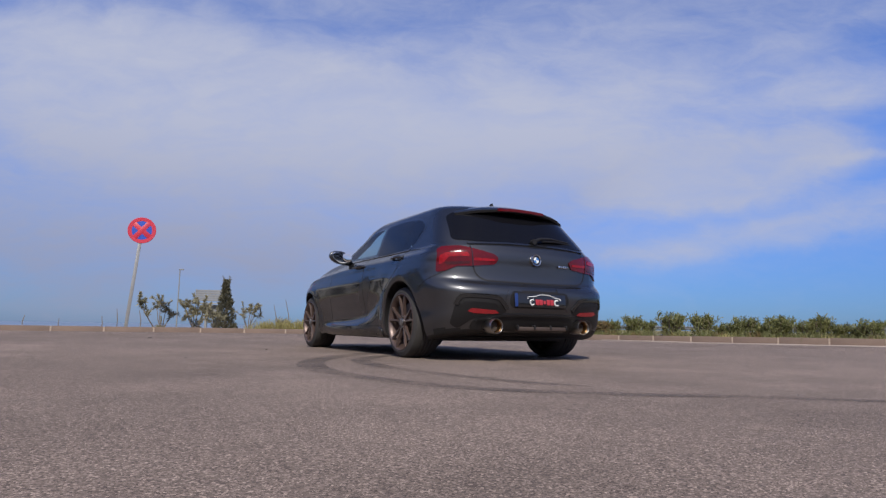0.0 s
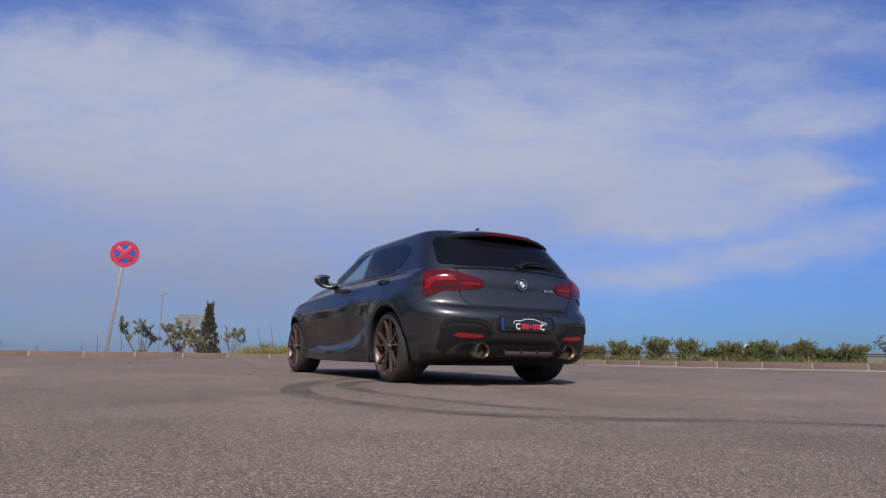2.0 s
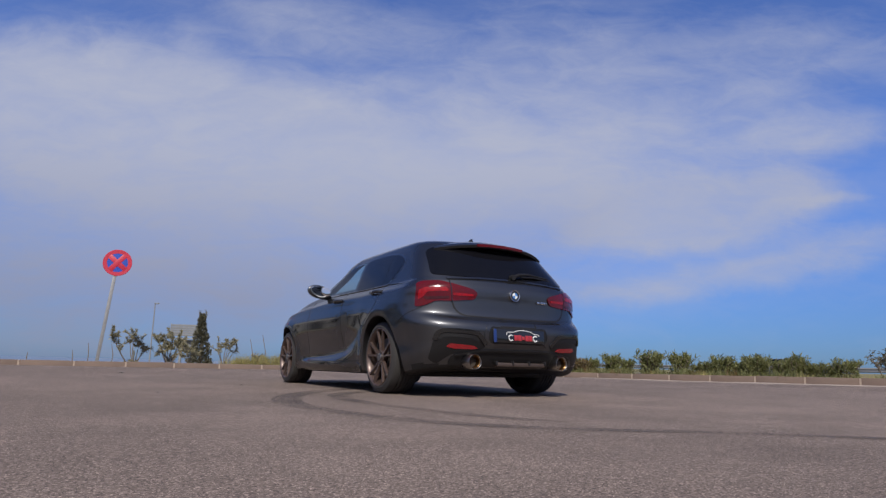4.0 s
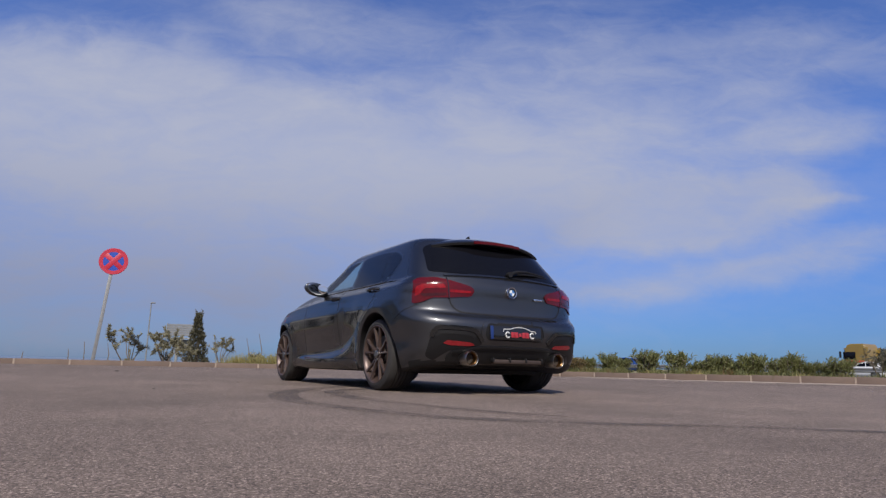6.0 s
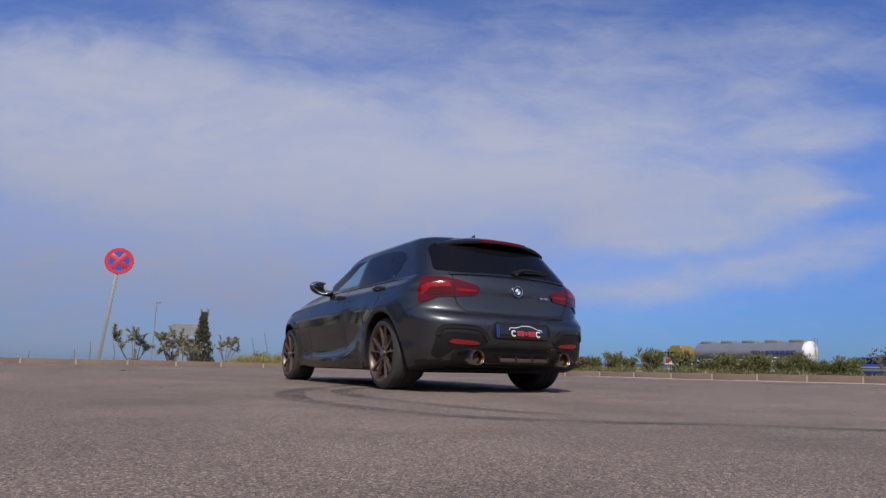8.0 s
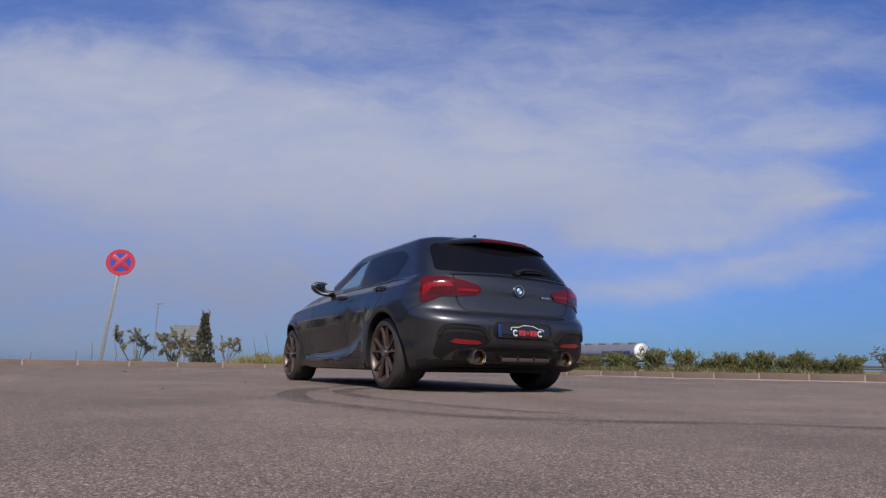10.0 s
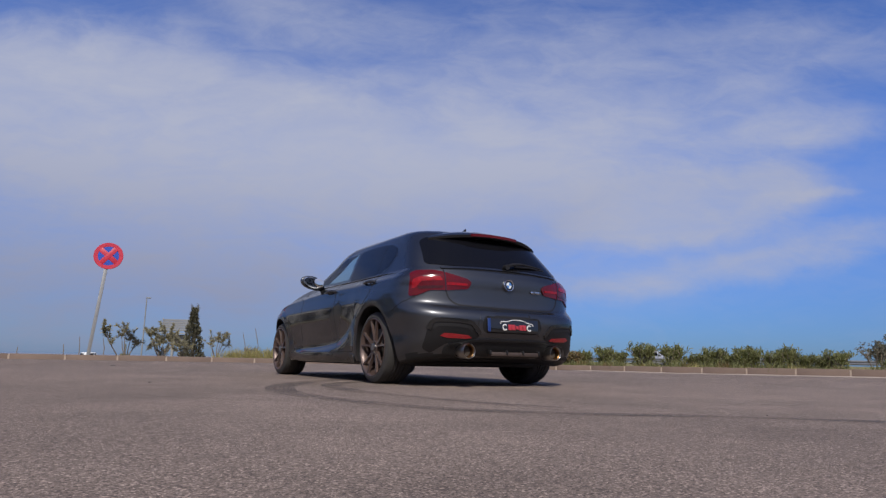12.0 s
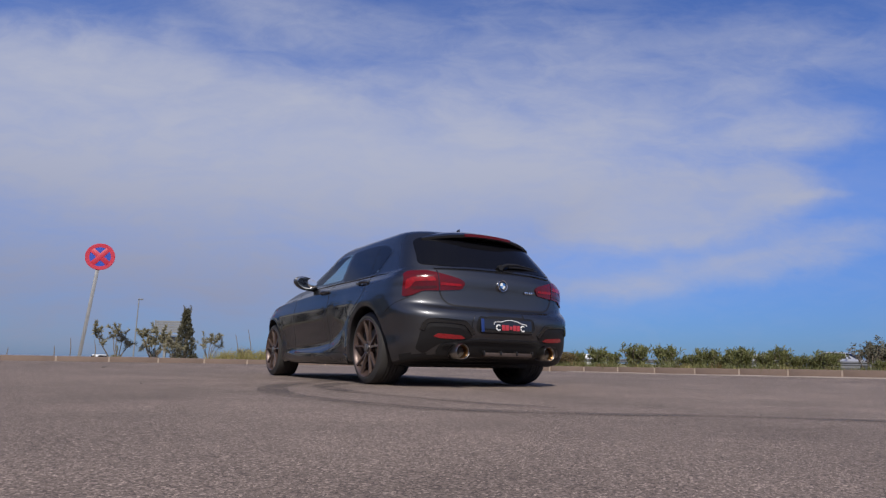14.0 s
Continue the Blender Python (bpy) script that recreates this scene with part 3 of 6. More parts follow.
def inside(poly, a, b):
    c = False
    for i in range(len(poly)):
        (x0, y0), (x1, y1) = poly[i - 1], poly[i]
        if (y0 > b) != (y1 > b) and a < (x1 - x0) * (b - y0) / (y1 - y0) + x0:
            c = not c
    return c


def rounded(poly, r=0.02, n=4):
    """A polygon with its corners rounded."""
    out = []
    for i, p in enumerate(poly):
        p = Vector(p)
        a, b = Vector(poly[i - 1]), Vector(poly[(i + 1) % len(poly)])
        ra = min(r, (a - p).length * 0.45)
        rb = min(r, (b - p).length * 0.45)
        s, e = p + (a - p).normalized() * ra, p + (b - p).normalized() * rb
        for k in range(n + 1):
            t = k / n
            out.append(tuple(s * (1 - t) ** 2 + p * 2 * t * (1 - t) + e * t * t))
    return out


def skin(tree, poly, axis, side=-1, off=0.003, thick=0.012, cell=0.02, crown=0.0):
    """A plate that follows the body: poly in (x, z) seen from behind (axis 'y'), or in (y, z) seen from the side ('x')."""
    bm = bmesh.new()
    f = bm.faces.new([bm.verts.new((a, b, 0)) for a, b in poly])
    bmesh.ops.triangulate(bm, faces=[f])
    lo = [min(p[k] for p in poly) for k in (0, 1)]
    hi = [max(p[k] for p in poly) for k in (0, 1)]
    for k in (0, 1):
        c = lo[k] + cell
        while c < hi[k] - cell * 0.3:
            no = (1, 0, 0) if k == 0 else (0, 1, 0)
            co = (c, 0, 0) if k == 0 else (0, c, 0)
            bmesh.ops.bisect_plane(bm, geom=bm.verts[:] + bm.edges[:] + bm.faces[:], plane_co=co, plane_no=no)
            c += cell
    bmesh.ops.dissolve_degenerate(bm, edges=bm.edges[:], dist=0.0005)
    rim = {v for e in bm.edges if len(e.link_faces) == 1 for v in e.verts}
    normals = {}
    for v in bm.verts:
        a, b = v.co.x, v.co.y
        if axis == "y":
            start, way = Vector((a, 5 if side > 0 else -3, b)), Vector((0, -side, 0))
        elif axis == "z":
            start, way = Vector((a, b, 3)), Vector((0, 0, -1))
        else:
            start, way = Vector((3 * side, a, b)), Vector((-side, 0, 0))
        hit, nrm, _, dist = tree.ray_cast(start, way)
        if hit is None or dist > 5:
            hit, nrm, _, dist = tree.find_nearest(start + way * 2.3)
        if nrm.dot(way) > 0:
            nrm = -nrm
        normals[v] = nrm
        v.co = hit + nrm * (off + (crown if v not in rim else 0))
    for f in bm.faces:
        f.normal_update()
    flip = [f for f in bm.faces if f.normal.dot(sum((normals[v] for v in f.verts), Vector())) < 0]
    bmesh.ops.reverse_faces(bm, faces=flip)
    if thick:
        ext = bmesh.ops.extrude_edge_only(bm, edges=[e for e in bm.edges if len(e.link_faces) == 1])
        newv = [g for g in ext["geom"] if isinstance(g, bmesh.types.BMVert)]
        for v in newv:
            nb = [e.other_vert(v) for e in v.link_edges if e.other_vert(v) in normals]
            if nb:
                v.co -= normals[nb[0]] * thick
        bmesh.ops.recalc_face_normals(bm, faces=bm.faces[:])
        up = sum(f.normal.dot(normals[f.verts[0]]) for f in bm.faces if f.verts[0] in normals and all(v in normals for v in f.verts))
        if up < 0:
            bmesh.ops.reverse_faces(bm, faces=bm.faces[:])
    return bm


def ribbon(pts, w):
    """A strip polygon of width w along 2D points."""
    l, r = [], []
    for i, p in enumerate(pts):
        a, b = Vector(pts[max(i - 1, 0)]), Vector(pts[min(i + 1, len(pts) - 1)])
        d = (b - a).normalized()
        n = Vector((-d.y, d.x)) * w / 2
        l.append(tuple(Vector(p) + n))
        r.append(tuple(Vector(p) - n))
    return l + list(reversed(r))


def smooth_line(pts, n=6):
    """Catmull-Rom through 2D points."""
    out = []
    P = [Vector(p) for p in pts]
    for i in range(len(P) - 1):
        a, b, c, d = P[max(i - 1, 0)], P[i], P[i + 1], P[min(i + 2, len(P) - 1)]
        for k in range(n):
            t = k / n
            out.append(tuple(0.5 * (2 * b + (c - a) * t + (2 * a - 5 * b + 4 * c - d) * t * t + (3 * b - a - 3 * c + d) * t**3)))
    out.append(tuple(P[-1]))
    return out


def mirror(poly):
    return [(-a, b) for a, b in reversed(poly)]


SIDE_WINDOWS = {
    "front_window": [(1.66, 0.985), (1.50, 1.080), (1.30, 1.188), (1.14, 1.242), (0.86, 1.266), (0.815, 0.972)],
    "rear_window": [(0.755, 0.970), (0.795, 1.264), (0.50, 1.272), (0.20, 1.258), (0.16, 0.968)],
    "quarter_window": [(0.125, 0.968), (0.16, 1.255), (0.03, 1.226), (-0.08, 1.175), (-0.11, 1.145), (-0.04, 1.03), (0.02, 0.985)],
}
DAYLIGHT = [(1.74, 0.962), (1.53, 1.088), (1.31, 1.206), (1.14, 1.262), (0.80, 1.287), (0.50, 1.292), (0.17, 1.277), (0.01, 1.241), (-0.105, 1.190), (-0.145, 1.145), (-0.065, 1.015), (0.02, 0.955), (0.5, 0.955)]
REAR_GLASS = [(-0.665, 1.000), (-0.60, 1.215), (-0.54, 1.250), (0.54, 1.250), (0.60, 1.215), (0.665, 1.000), (0.5, 0.992), (-0.5, 0.992)]
LAMP = [(-0.820, 0.895), (-0.775, 0.925), (-0.66, 0.930), (-0.585, 0.912), (-0.40, 0.868), (-0.362, 0.838), (-0.395, 0.785), (-0.575, 0.768), (-0.70, 0.764), (-0.78, 0.722), (-0.832, 0.712)]


def wheel(parent, x, y, side):
    """A ten-spoke bronze wheel with its tyre; side -1 faces left."""
    w = thing("wheel", "", "", m=pose(x, y, AXLE_Z))
    w.parent = parent
    s = side
    bm = bmesh.new()
    prof = [(0.0, 0.244), (0.004, 0.262), (-0.004, 0.285), (-0.012, 0.298), (-0.030, 0.307), (-0.050, 0.3105)]
    for k in range(1, 5):
        g = -0.050 - 0.032 * k
        prof += [(g + 0.006, 0.3105), (g + 0.005, 0.304), (g - 0.001, 0.304), (g - 0.002, 0.3105)]
    prof += [(-0.215, 0.3105), (-0.238, 0.306), (-0.256, 0.296), (-0.262, 0.27), (-0.255, 0.244)]
    lathe(bm, [(-s * a * -1 if s > 0 else -a, r) for a, r in prof], 72, closed=True)
    part("tyre", bm, RUBBER, w, "worn black low-profile tyre", 25)

    def X(a):
        return s * a

    bm = bmesh.new()
    lathe(bm, [(X(a), r) for a, r in [(0.004, 0.250), (0.006, 0.246), (-0.002, 0.238), (-0.03, 0.228), (-0.12, 0.222), (-0.20, 0.232), (-0.225, 0.249), (-0.23, 0.252), (-0.1, 0.240), (-0.02, 0.248)]], 72, closed=True)
    part("rim", bm, BRONZE, w, "bronze alloy rim", 30)
    bm = bmesh.new()
    lathe(bm, [(X(a), r) for a, r in [(-0.075, 0.060), (-0.018, 0.062), (-0.012, 0.056), (-0.014, 0.034), (-0.05, 0.032)]], 32)
    part("hub", bm, BRONZE, w, "", 30)
    bm = bmesh.new()
    lathe(bm, [(X(a), r) for a, r in [(-0.03, 0.033), (-0.006, 0.033), (-0.002, 0.029), (-0.001, 0.006)]], 24)
    part("centre_cap", bm, STEEL, w, "pale metal centre cap", 30)
    for k in range(5):
        for twin in (-1, 1):
            a0 = 2 * math.pi * k / 5 + math.pi / 2
            bm = bmesh.new()
            secs = []
            for r, half, dep, dx, spread in ((0.045, 0.014, 0.030, -0.016, 0.20), (0.10, 0.0095, 0.026, -0.012, 0.19), (0.17, 0.0085, 0.022, -0.004, 0.22), (0.236, 0.0125, 0.020, 0.000, 0.25)):
                ang = a0 + twin * spread
                c, q = math.cos(ang), math.sin(ang)
                ring = []
                for u, xx in ((-half, -dep), (-half * 0.75, 0.0), (half * 0.75, 0.0), (half, -dep)):
                    ring.append(bm.verts.new((X(dx + xx), c * r - q * u, q * r + c * u)))
                secs.append(ring)
            for p, q in zip(secs, secs[1:]):
                for i in range(4):
                    bm.faces.new((p[i], p[(i + 1) % 4], q[(i + 1) % 4], q[i]))
            bm.faces.new(secs[0])
            bm.faces.new(list(reversed(secs[-1])))
            bmesh.ops.recalc_face_normals(bm, faces=bm.faces[:])
            part("spoke", bm, BRONZE, w, "", 25)
    bm = bmesh.new()
    lathe(bm, [(X(a), r) for a, r in [(-0.10, 0.165), (-0.085, 0.168), (-0.085, 0.085), (-0.06, 0.08), (-0.06, 0.03)]], 48)
    part("brake_disc", bm, IRON, w, "dull iron brake disc", 30)
    bm = bmesh.new()
    lathe(bm, [(X(-0.19), 0.245), (X(-0.18), 0.246), (X(-0.17), 0.03)], 40)
    part("splash_shield", bm, TRIM, w, "dark inner splash shield", 30)
    bm = bmesh.new()
    sgn = 1 if y < 1 else -1
    box(bm, (X(-0.09), sgn * 0.135, 0.06), (0.08, 0.07, 0.17), 0.012)
    part("brake_caliper", bm, TRIM, w, "dark brake caliper", 30)
    for k in range(5):
        bm = bmesh.new()
        a = 2 * math.pi * (k + 0.5) / 5
        lathe(bm, [(X(-0.02), 0.009), (X(-0.006), 0.009), (X(-0.004), 0.006)], 8, centre=(0, math.cos(a) * 0.046, math.sin(a) * 0.046))
        part("lug_bolt", bm, IRON, w)
    return w


def front_seat(parent, x):
    seat = part("front_seat", bmesh_boxes([((x, 0.95, 0.42), (0.50, 0.52, 0.18), 0.05)]), CLOTH, parent)
    bm = bmesh_boxes([((0, 0, 0.30), (0.50, 0.13, 0.62), 0.05)])
    part("backrest", bm, CLOTH, seat, m=pose(x, 0.70, 0.45, 14))
    bm = bmesh_boxes([((0, 0, 0), (0.26, 0.10, 0.19), 0.04)])
    part("headrest", bm, CLOTH, seat, m=pose(x, 0.545, 1.13, 10))


def bmesh_boxes(items):
    bm = bmesh.new()
    for c, s, b in items:
        box(bm, c, s, b)
    return bm


def hatchback():
    car = thing("hatchback_car", "dark grey metallic five-door hatchback parked on asphalt, bronze wheels", "car")
    shell = car_shell()
    tree = BVHTree.FromBMesh(shell)
    cutter = bmesh.new()
    for ya in (REAR_AXLE, FRONT_AXLE):
        for sx in (-1, 1):
            lathe(cutter, [(sx * 0.55, 0.357), (sx * 1.1, 0.357)], 56, centre=(0, ya + ARCH_SHIFT, AXLE_Z))
    bmesh.ops.recalc_face_normals(cutter, faces=cutter.faces[:])
    shell = cut(shell, cutter)
    # the opening sweeps back towards the sill behind each rear wheel
    cutter = bmesh.new()
    for sx in (-1, 1):
        lathe(cutter, [(sx * 0.57, 0.345), (sx * 1.12, 0.345)], 56, centre=(0, -0.105, 0.20))
    bmesh.ops.recalc_face_normals(cutter, faces=cutter.faces[:])
    shell = cut(shell, cutter)
    gone = []
    for f in shell.faces:
        c = f.calc_center_median()
        f.material_index = 0
        if len(f.verts) > 30 and abs(f.normal.z) > 0.9 and c.z < 0.3:
            f.material_index = 1
        for ya in (REAR_AXLE, FRONT_AXLE):
            d = math.hypot(c.y - ya - ARCH_SHIFT, c.z - AXLE_Z)
            if d < 0.368 and abs(c.x) < 0.97 and (abs(f.normal.x) < 0.3 and d > 0.35 or abs(c.x) < 0.6):
                f.material_index = 1
        if -0.50 < c.y < -0.30 and c.z < 0.48 and f.normal.y > 0.2 and abs(f.normal.x) < 0.6:
            f.material_index = 1
        if c.z < 0.19 or (c.y < -0.55 and c.z < 0.262):
            f.material_index = 1
        if f.normal.z < -0.5 and c.z < 0.25:
            f.material_index = 1
        if abs(c.x) > 0.45 and abs(f.normal.x) > 0.3 and any(inside(p, c.y, c.z) for p in SIDE_WINDOWS.values()):
            gone.append(f)
        if c.y < -0.3 and f.normal.y < -0.25 and inside(REAR_GLASS, c.x, c.z):
            gone.append(f)
        if f.normal.y > 0.10 and 1.02 < c.z < 1.345 and abs(c.x) < curve([(0.995, 0.70), (1.345, 0.52)], c.z) and c.y > curve([(0.96, 1.86), (1.095, 1.66), (1.245, 1.42), (1.31, 1.27), (1.34, 1.22)], c.z):
            gone.append(f)
    bmesh.ops.delete(shell, geom=list(set(gone)), context="FACES")
    part("body", shell, (PAINT, TRIM), car, "dark grey metallic painted body shell", 40)

    # side glass in its black surround, both sides
    for side in (-1, 1):
        surround = rounded(DAYLIGHT, 0.03)
        ring = skin(tree, surround, "x", side, 0.002, 0.006, 0.03)
        dead = [f for f in ring.faces if any(inside(rounded(p, 0.02), f.calc_center_median().y, f.calc_center_median().z) for p in SIDE_WINDOWS.values())]
        bmesh.ops.delete(ring, geom=dead, context="FACES")
        part("window_surround", ring, GLOSS, car, "gloss black window surround")
        for nm, poly in SIDE_WINDOWS.items():
            big = [(a, b) for a, b in rounded(poly, 0.03)]
            cx = sum(p[0] for p in big) / len(big)
            cz = sum(p[1] for p in big) / len(big)
            big = [(cx + (a - cx) * 1.04, cz + (b - cz) * 1.05) for a, b in big]
            g = part(nm, skin(tree, big, "x", side, 0.0045, 0.0, 0.05), WINDOW_CLEAR if nm == "front_window" else WINDOW_DARK, car, "lightly tinted side glass" if nm == "front_window" else "dark tinted side glass")
            g.visible_shadow = False
    g = part("rear_windscreen", skin(tree, rounded([(a * 1.05, 1.1 + (b - 1.1) * 1.10) for a, b in REAR_GLASS], 0.04), "y", -1, 0.004, 0.005, 0.03), WINDOW_DARK, car, "dark tinted rear window")
    g.visible_shadow = False
    ws = [(-0.74, 0.995), (-0.56, 1.345), (0.56, 1.345), (0.74, 0.995)]
    g = part("windscreen", skin(tree, rounded(ws, 0.04), "y", 1, 0.004, 0.0, 0.04), WINDOW_CLEAR, car, "clear windscreen")
    g.visible_shadow = False

    # tail lamps
    for sx in (-1, 1):
        poly = LAMP if sx < 0 else mirror(LAMP)
        lamp = part("tail_lamp", skin(tree, rounded(poly, 0.02), "y", -1, 0.010, 0.03, 0.015), LAMP_RED, car, "deep red tail lamp", 40)
        glow = [(-0.808, 0.850), (-0.770, 0.872), (-0.62, 0.876), (-0.605, 0.846), (-0.755, 0.838), (-0.785, 0.79), (-0.812, 0.77)]
        inner = [(-0.575, 0.835), (-0.40, 0.830), (-0.40, 0.812), (-0.575, 0.812)]
        low = [(-0.78, 0.796), (-0.60, 0.808), (-0.60, 0.788), (-0.77, 0.772)]
        for nm, q, mt in (("light_bar", glow, LAMP_BRIGHT), ("light_bar", inner, LAMP_BRIGHT), ("reversing_lens", low, LAMP_PINK)):
            q = q if sx < 0 else mirror(q)
            part(nm, skin(tree, rounded(q, 0.012), "y", -1, 0.0135, 0.004, 0.02), mt, lamp, "brighter red lens band")
        seam = ribbon([(-0.590, 0.935), (-0.586, 0.85), (-0.580, 0.762)], 0.007)
        part("lamp_seam", skin(tree, seam if sx < 0 else mirror(seam), "y", -1, 0.0145, 0.003, 0.03), GLOSS, lamp)

    # tailgate lines
    gap = smooth_line([(-0.578, 0.765), (-0.555, 0.705), (-0.50, 0.662), (-0.40, 0.648), (0, 0.643), (0.40, 0.648), (0.50, 0.662), (0.555, 0.705), (0.578, 0.765)])
    part("tailgate_gap", skin(tree, ribbon(gap, 0.013), "y", -1, 0.0012, 0.004, 0.03), TRIM, car, "dark shut line of the tailgate")
    # crease under the window
    crease = smooth_line([(-0.60, 0.955), (-0.3, 0.968), (0, 0.972), (0.3, 0.968), (0.60, 0.955)])
    part("tailgate_crease", skin(tree, ribbon(crease, 0.016), "y", -1, 0.010, 0.02, 0.02), PAINT, car)
    # bumper: corner inserts, plate recess, diffuser
    ins = [(-0.765, 0.300), (-0.745, 0.440), (-0.715, 0.505), (-0.66, 0.522), (-0.44, 0.512), (-0.375, 0.470), (-0.335, 0.425), (-0.335, 0.395), (-0.42, 0.375), (-0.60, 0.345), (-0.66, 0.30), (-0.70, 0.262)]
    for sx in (-1, 1):
        p = ins if sx < 0 else mirror(ins)
        insert = part("bumper_insert", skin(tree, rounded(p, 0.025), "y", -1, 0.003, 0.01, 0.02), PAINT_LOW, car, "satin dark grey bumper corner insert")
        lip = smooth_line([(-0.735, 0.45), (-0.715, 0.505), (-0.66, 0.525), (-0.44, 0.515), (-0.375, 0.475), (-0.33, 0.425)])
        part("insert_lip", skin(tree, ribbon(lip if sx < 0 else mirror(lip), 0.034), "y", -1, 0.012, 0.018, 0.02), GLOSS, insert, "gloss black brow over the insert")
        # black groove strip under the brow, also paints the shadow line there
        shade = smooth_line([(-0.715, 0.465), (-0.66, 0.496), (-0.45, 0.487), (-0.39, 0.455)])
        part("insert_groove", skin(tree, ribbon(shade if sx < 0 else mirror(shade), 0.044), "y", -1, 0.0055, 0.006, 0.02), TRIM, insert)
        rf = [(-0.655, 0.400), (-0.625, 0.425), (-0.43, 0.412), (-0.395, 0.390), (-0.45, 0.384), (-0.60, 0.386)]
        part("reflector", skin(tree, rounded(rf if sx < 0 else mirror(rf), 0.008), "y", -1, 0.007, 0.008, 0.02), REFLECTOR, insert, "red bumper reflector")
    recess = [(-0.315, 0.470), (-0.318, 0.530), (-0.290, 0.576), (0.270, 0.576), (0.285, 0.530), (0.270, 0.470), (0.24, 0.434), (-0.28, 0.434)]
    part("plate_recess", skin(tree, rounded(recess, 0.03), "y", -1, 0.004, 0.01, 0.03), TRIM, car, "black number plate recess")
    for sx in (-1, 1):
        cheek = smooth_line([(-0.20, 0.582), (-0.292, 0.580), (-0.325, 0.530), (-0.330, 0.470), (-0.300, 0.428)])
        part("recess_lip", skin(tree, ribbon(cheek if sx < 0 else [(-a - 0.035, b) for a, b in cheek], 0.034), "y", -1, 0.007, 0.016, 0.02), PAINT, car)
    diff = [(-0.62, 0.262), (-0.60, 0.335), (-0.34, 0.372), (0.34, 0.372), (0.60, 0.335), (0.62, 0.262), (0.30, 0.245), (-0.30, 0.245)]
    diffuser = part("diffuser", skin(tree, rounded(diff, 0.03), "y", -1, 0.008, 0.03, 0.02), TRIM, car, "black rear diffuser")
    lip = smooth_line([(-0.58, 0.335), (-0.34, 0.376), (0, 0.380), (0.34, 0.376), (0.58, 0.335)])
    part("diffuser_lip", skin(tree, ribbon(lip, 0.014), "y", -1, 0.022, 0.03, 0.02), PAINT_LOW, diffuser)
    part("diffuser_plate", bmesh_boxes([((0.03, -0.838, 0.268), (0.50, 0.05, 0.034), 0.010)]), DULL, diffuser, "dull brownish metal strip")
    for k in range(4):
        xx = -0.22 + 0.165 * k
        part("diffuser_fin", bmesh_boxes([((xx, -0.850, 0.282), (0.016, 0.04, 0.034), 0.004)]), TRIM, diffuser)
    part("heat_shield", bmesh_boxes([((0, -0.70, 0.262), (0.64, 0.16, 0.05), 0.015)]), IRON, car, "bare metal silencer box")
    # underbody
    part("underbody", bmesh_boxes([((0, 1.3, 0.185), (1.36, 3.2, 0.06), 0.02), ((0, -0.30, 0.25), (1.05, 0.55, 0.10), 0.03)]), TRIM, car, "dark underbody")
    part("rear_axle", bmesh_boxes([((0, 0.02, 0.25), (1.30, 0.10, 0.08), 0.02), ((0, 0, 0.28), (0.3, 0.3, 0.18), 0.05)]), IRON, car)

    # tail pipes
    for sx in (-1, 1):
        xx = -0.015 + sx * 0.44
        bm = bmesh.new()
        lathe(bm, [(-0.905, 0.0535), (-0.908, 0.057), (-0.900, 0.061), (-0.78, 0.059), (-0.70, 0.045), (-0.70, 0.041), (-0.89, 0.051)], 36, "y", (xx, 0, 0.285), closed=True)
        pipe = part("tail_pipe", bm, STEEL, car, "polished steel tail pipe", 40)
        bm = bmesh.new()
        lathe(bm, [(-0.893, 0.0515), (-0.84, 0.048), (-0.84, 0.045), (-0.89, 0.0485)], 36, "y", (xx, 0, 0.285), closed=True)
        part("tinted_liner", bm, GOLD, pipe, "gold heat-tinted inner sleeve", 40)
        bm = bmesh.new()
        lathe(bm, [(-0.85, 0.0435), (-0.70, 0.04)], 24, "y", (xx, 0, 0.285))
        part("pipe_bore", bm, SOOT, pipe, "sooty black bore")

    # number plate
    plate = part("number_plate", bmesh_boxes([((0, 0, 0), (0.52, 0.012, 0.112), 0.004)]), GLOSS, car, "black plate with a white car outline and red bars", m=pose(-0.022, -0.897, 0.498, -5))
    part("blue_band", bmesh_boxes([((-0.243, -0.007, 0), (0.028, 0.004, 0.106), 0.001)]), BAND_BLUE, plate, "dark blue end band")
    bm = bmesh.new()
    line = smooth_line([(-0.130, 0.010), (-0.122, 0.030), (-0.06, 0.034), (0.0, 0.049), (0.085, 0.047), (0.150, 0.027), (0.195, 0.020), (0.203, 0.006)], 5)
    tube(bm, [(a, -0.008, b) for a, b in line], 0.0035, 6)
    part("car_outline", bm, PLATE_WHITE, plate, "white line drawing of a car roof")
    for cx in (-0.088, 0.162):
        bm = bmesh.new()
        tube(bm, [(cx + 0.021 * math.cos(a), -0.008, -0.014 + 0.022 * math.sin(a)) for a in [radians(45 + 270 * k / 14) for k in range(15)]], 0.0060, 6)
        part("white_mark", bm, PLATE_WHITE, plate, "white ring mark")
    for k, (w, hh) in enumerate(((0.030, 0.040), (0.032, 0.040), (0.022, 0.026), (0.030, 0.040), (0.030, 0.040))):
        part("red_bar", bmesh_boxes([((-0.036 + 0.0375 * k, -0.007, -0.012), (w * 1.1, 0.004, hh * 1.1), 0.001)]), PLATE_RED, plate, "red bar")

    # badge, model mark, wiper, spoiler, fin
    bm = bmesh.new()
    lathe(bm, [(0.012, 0.044), (-0.004, 0.044), (-0.009, 0.041), (-0.007, 0.037), (-0.003, 0.036)], 40, "y")
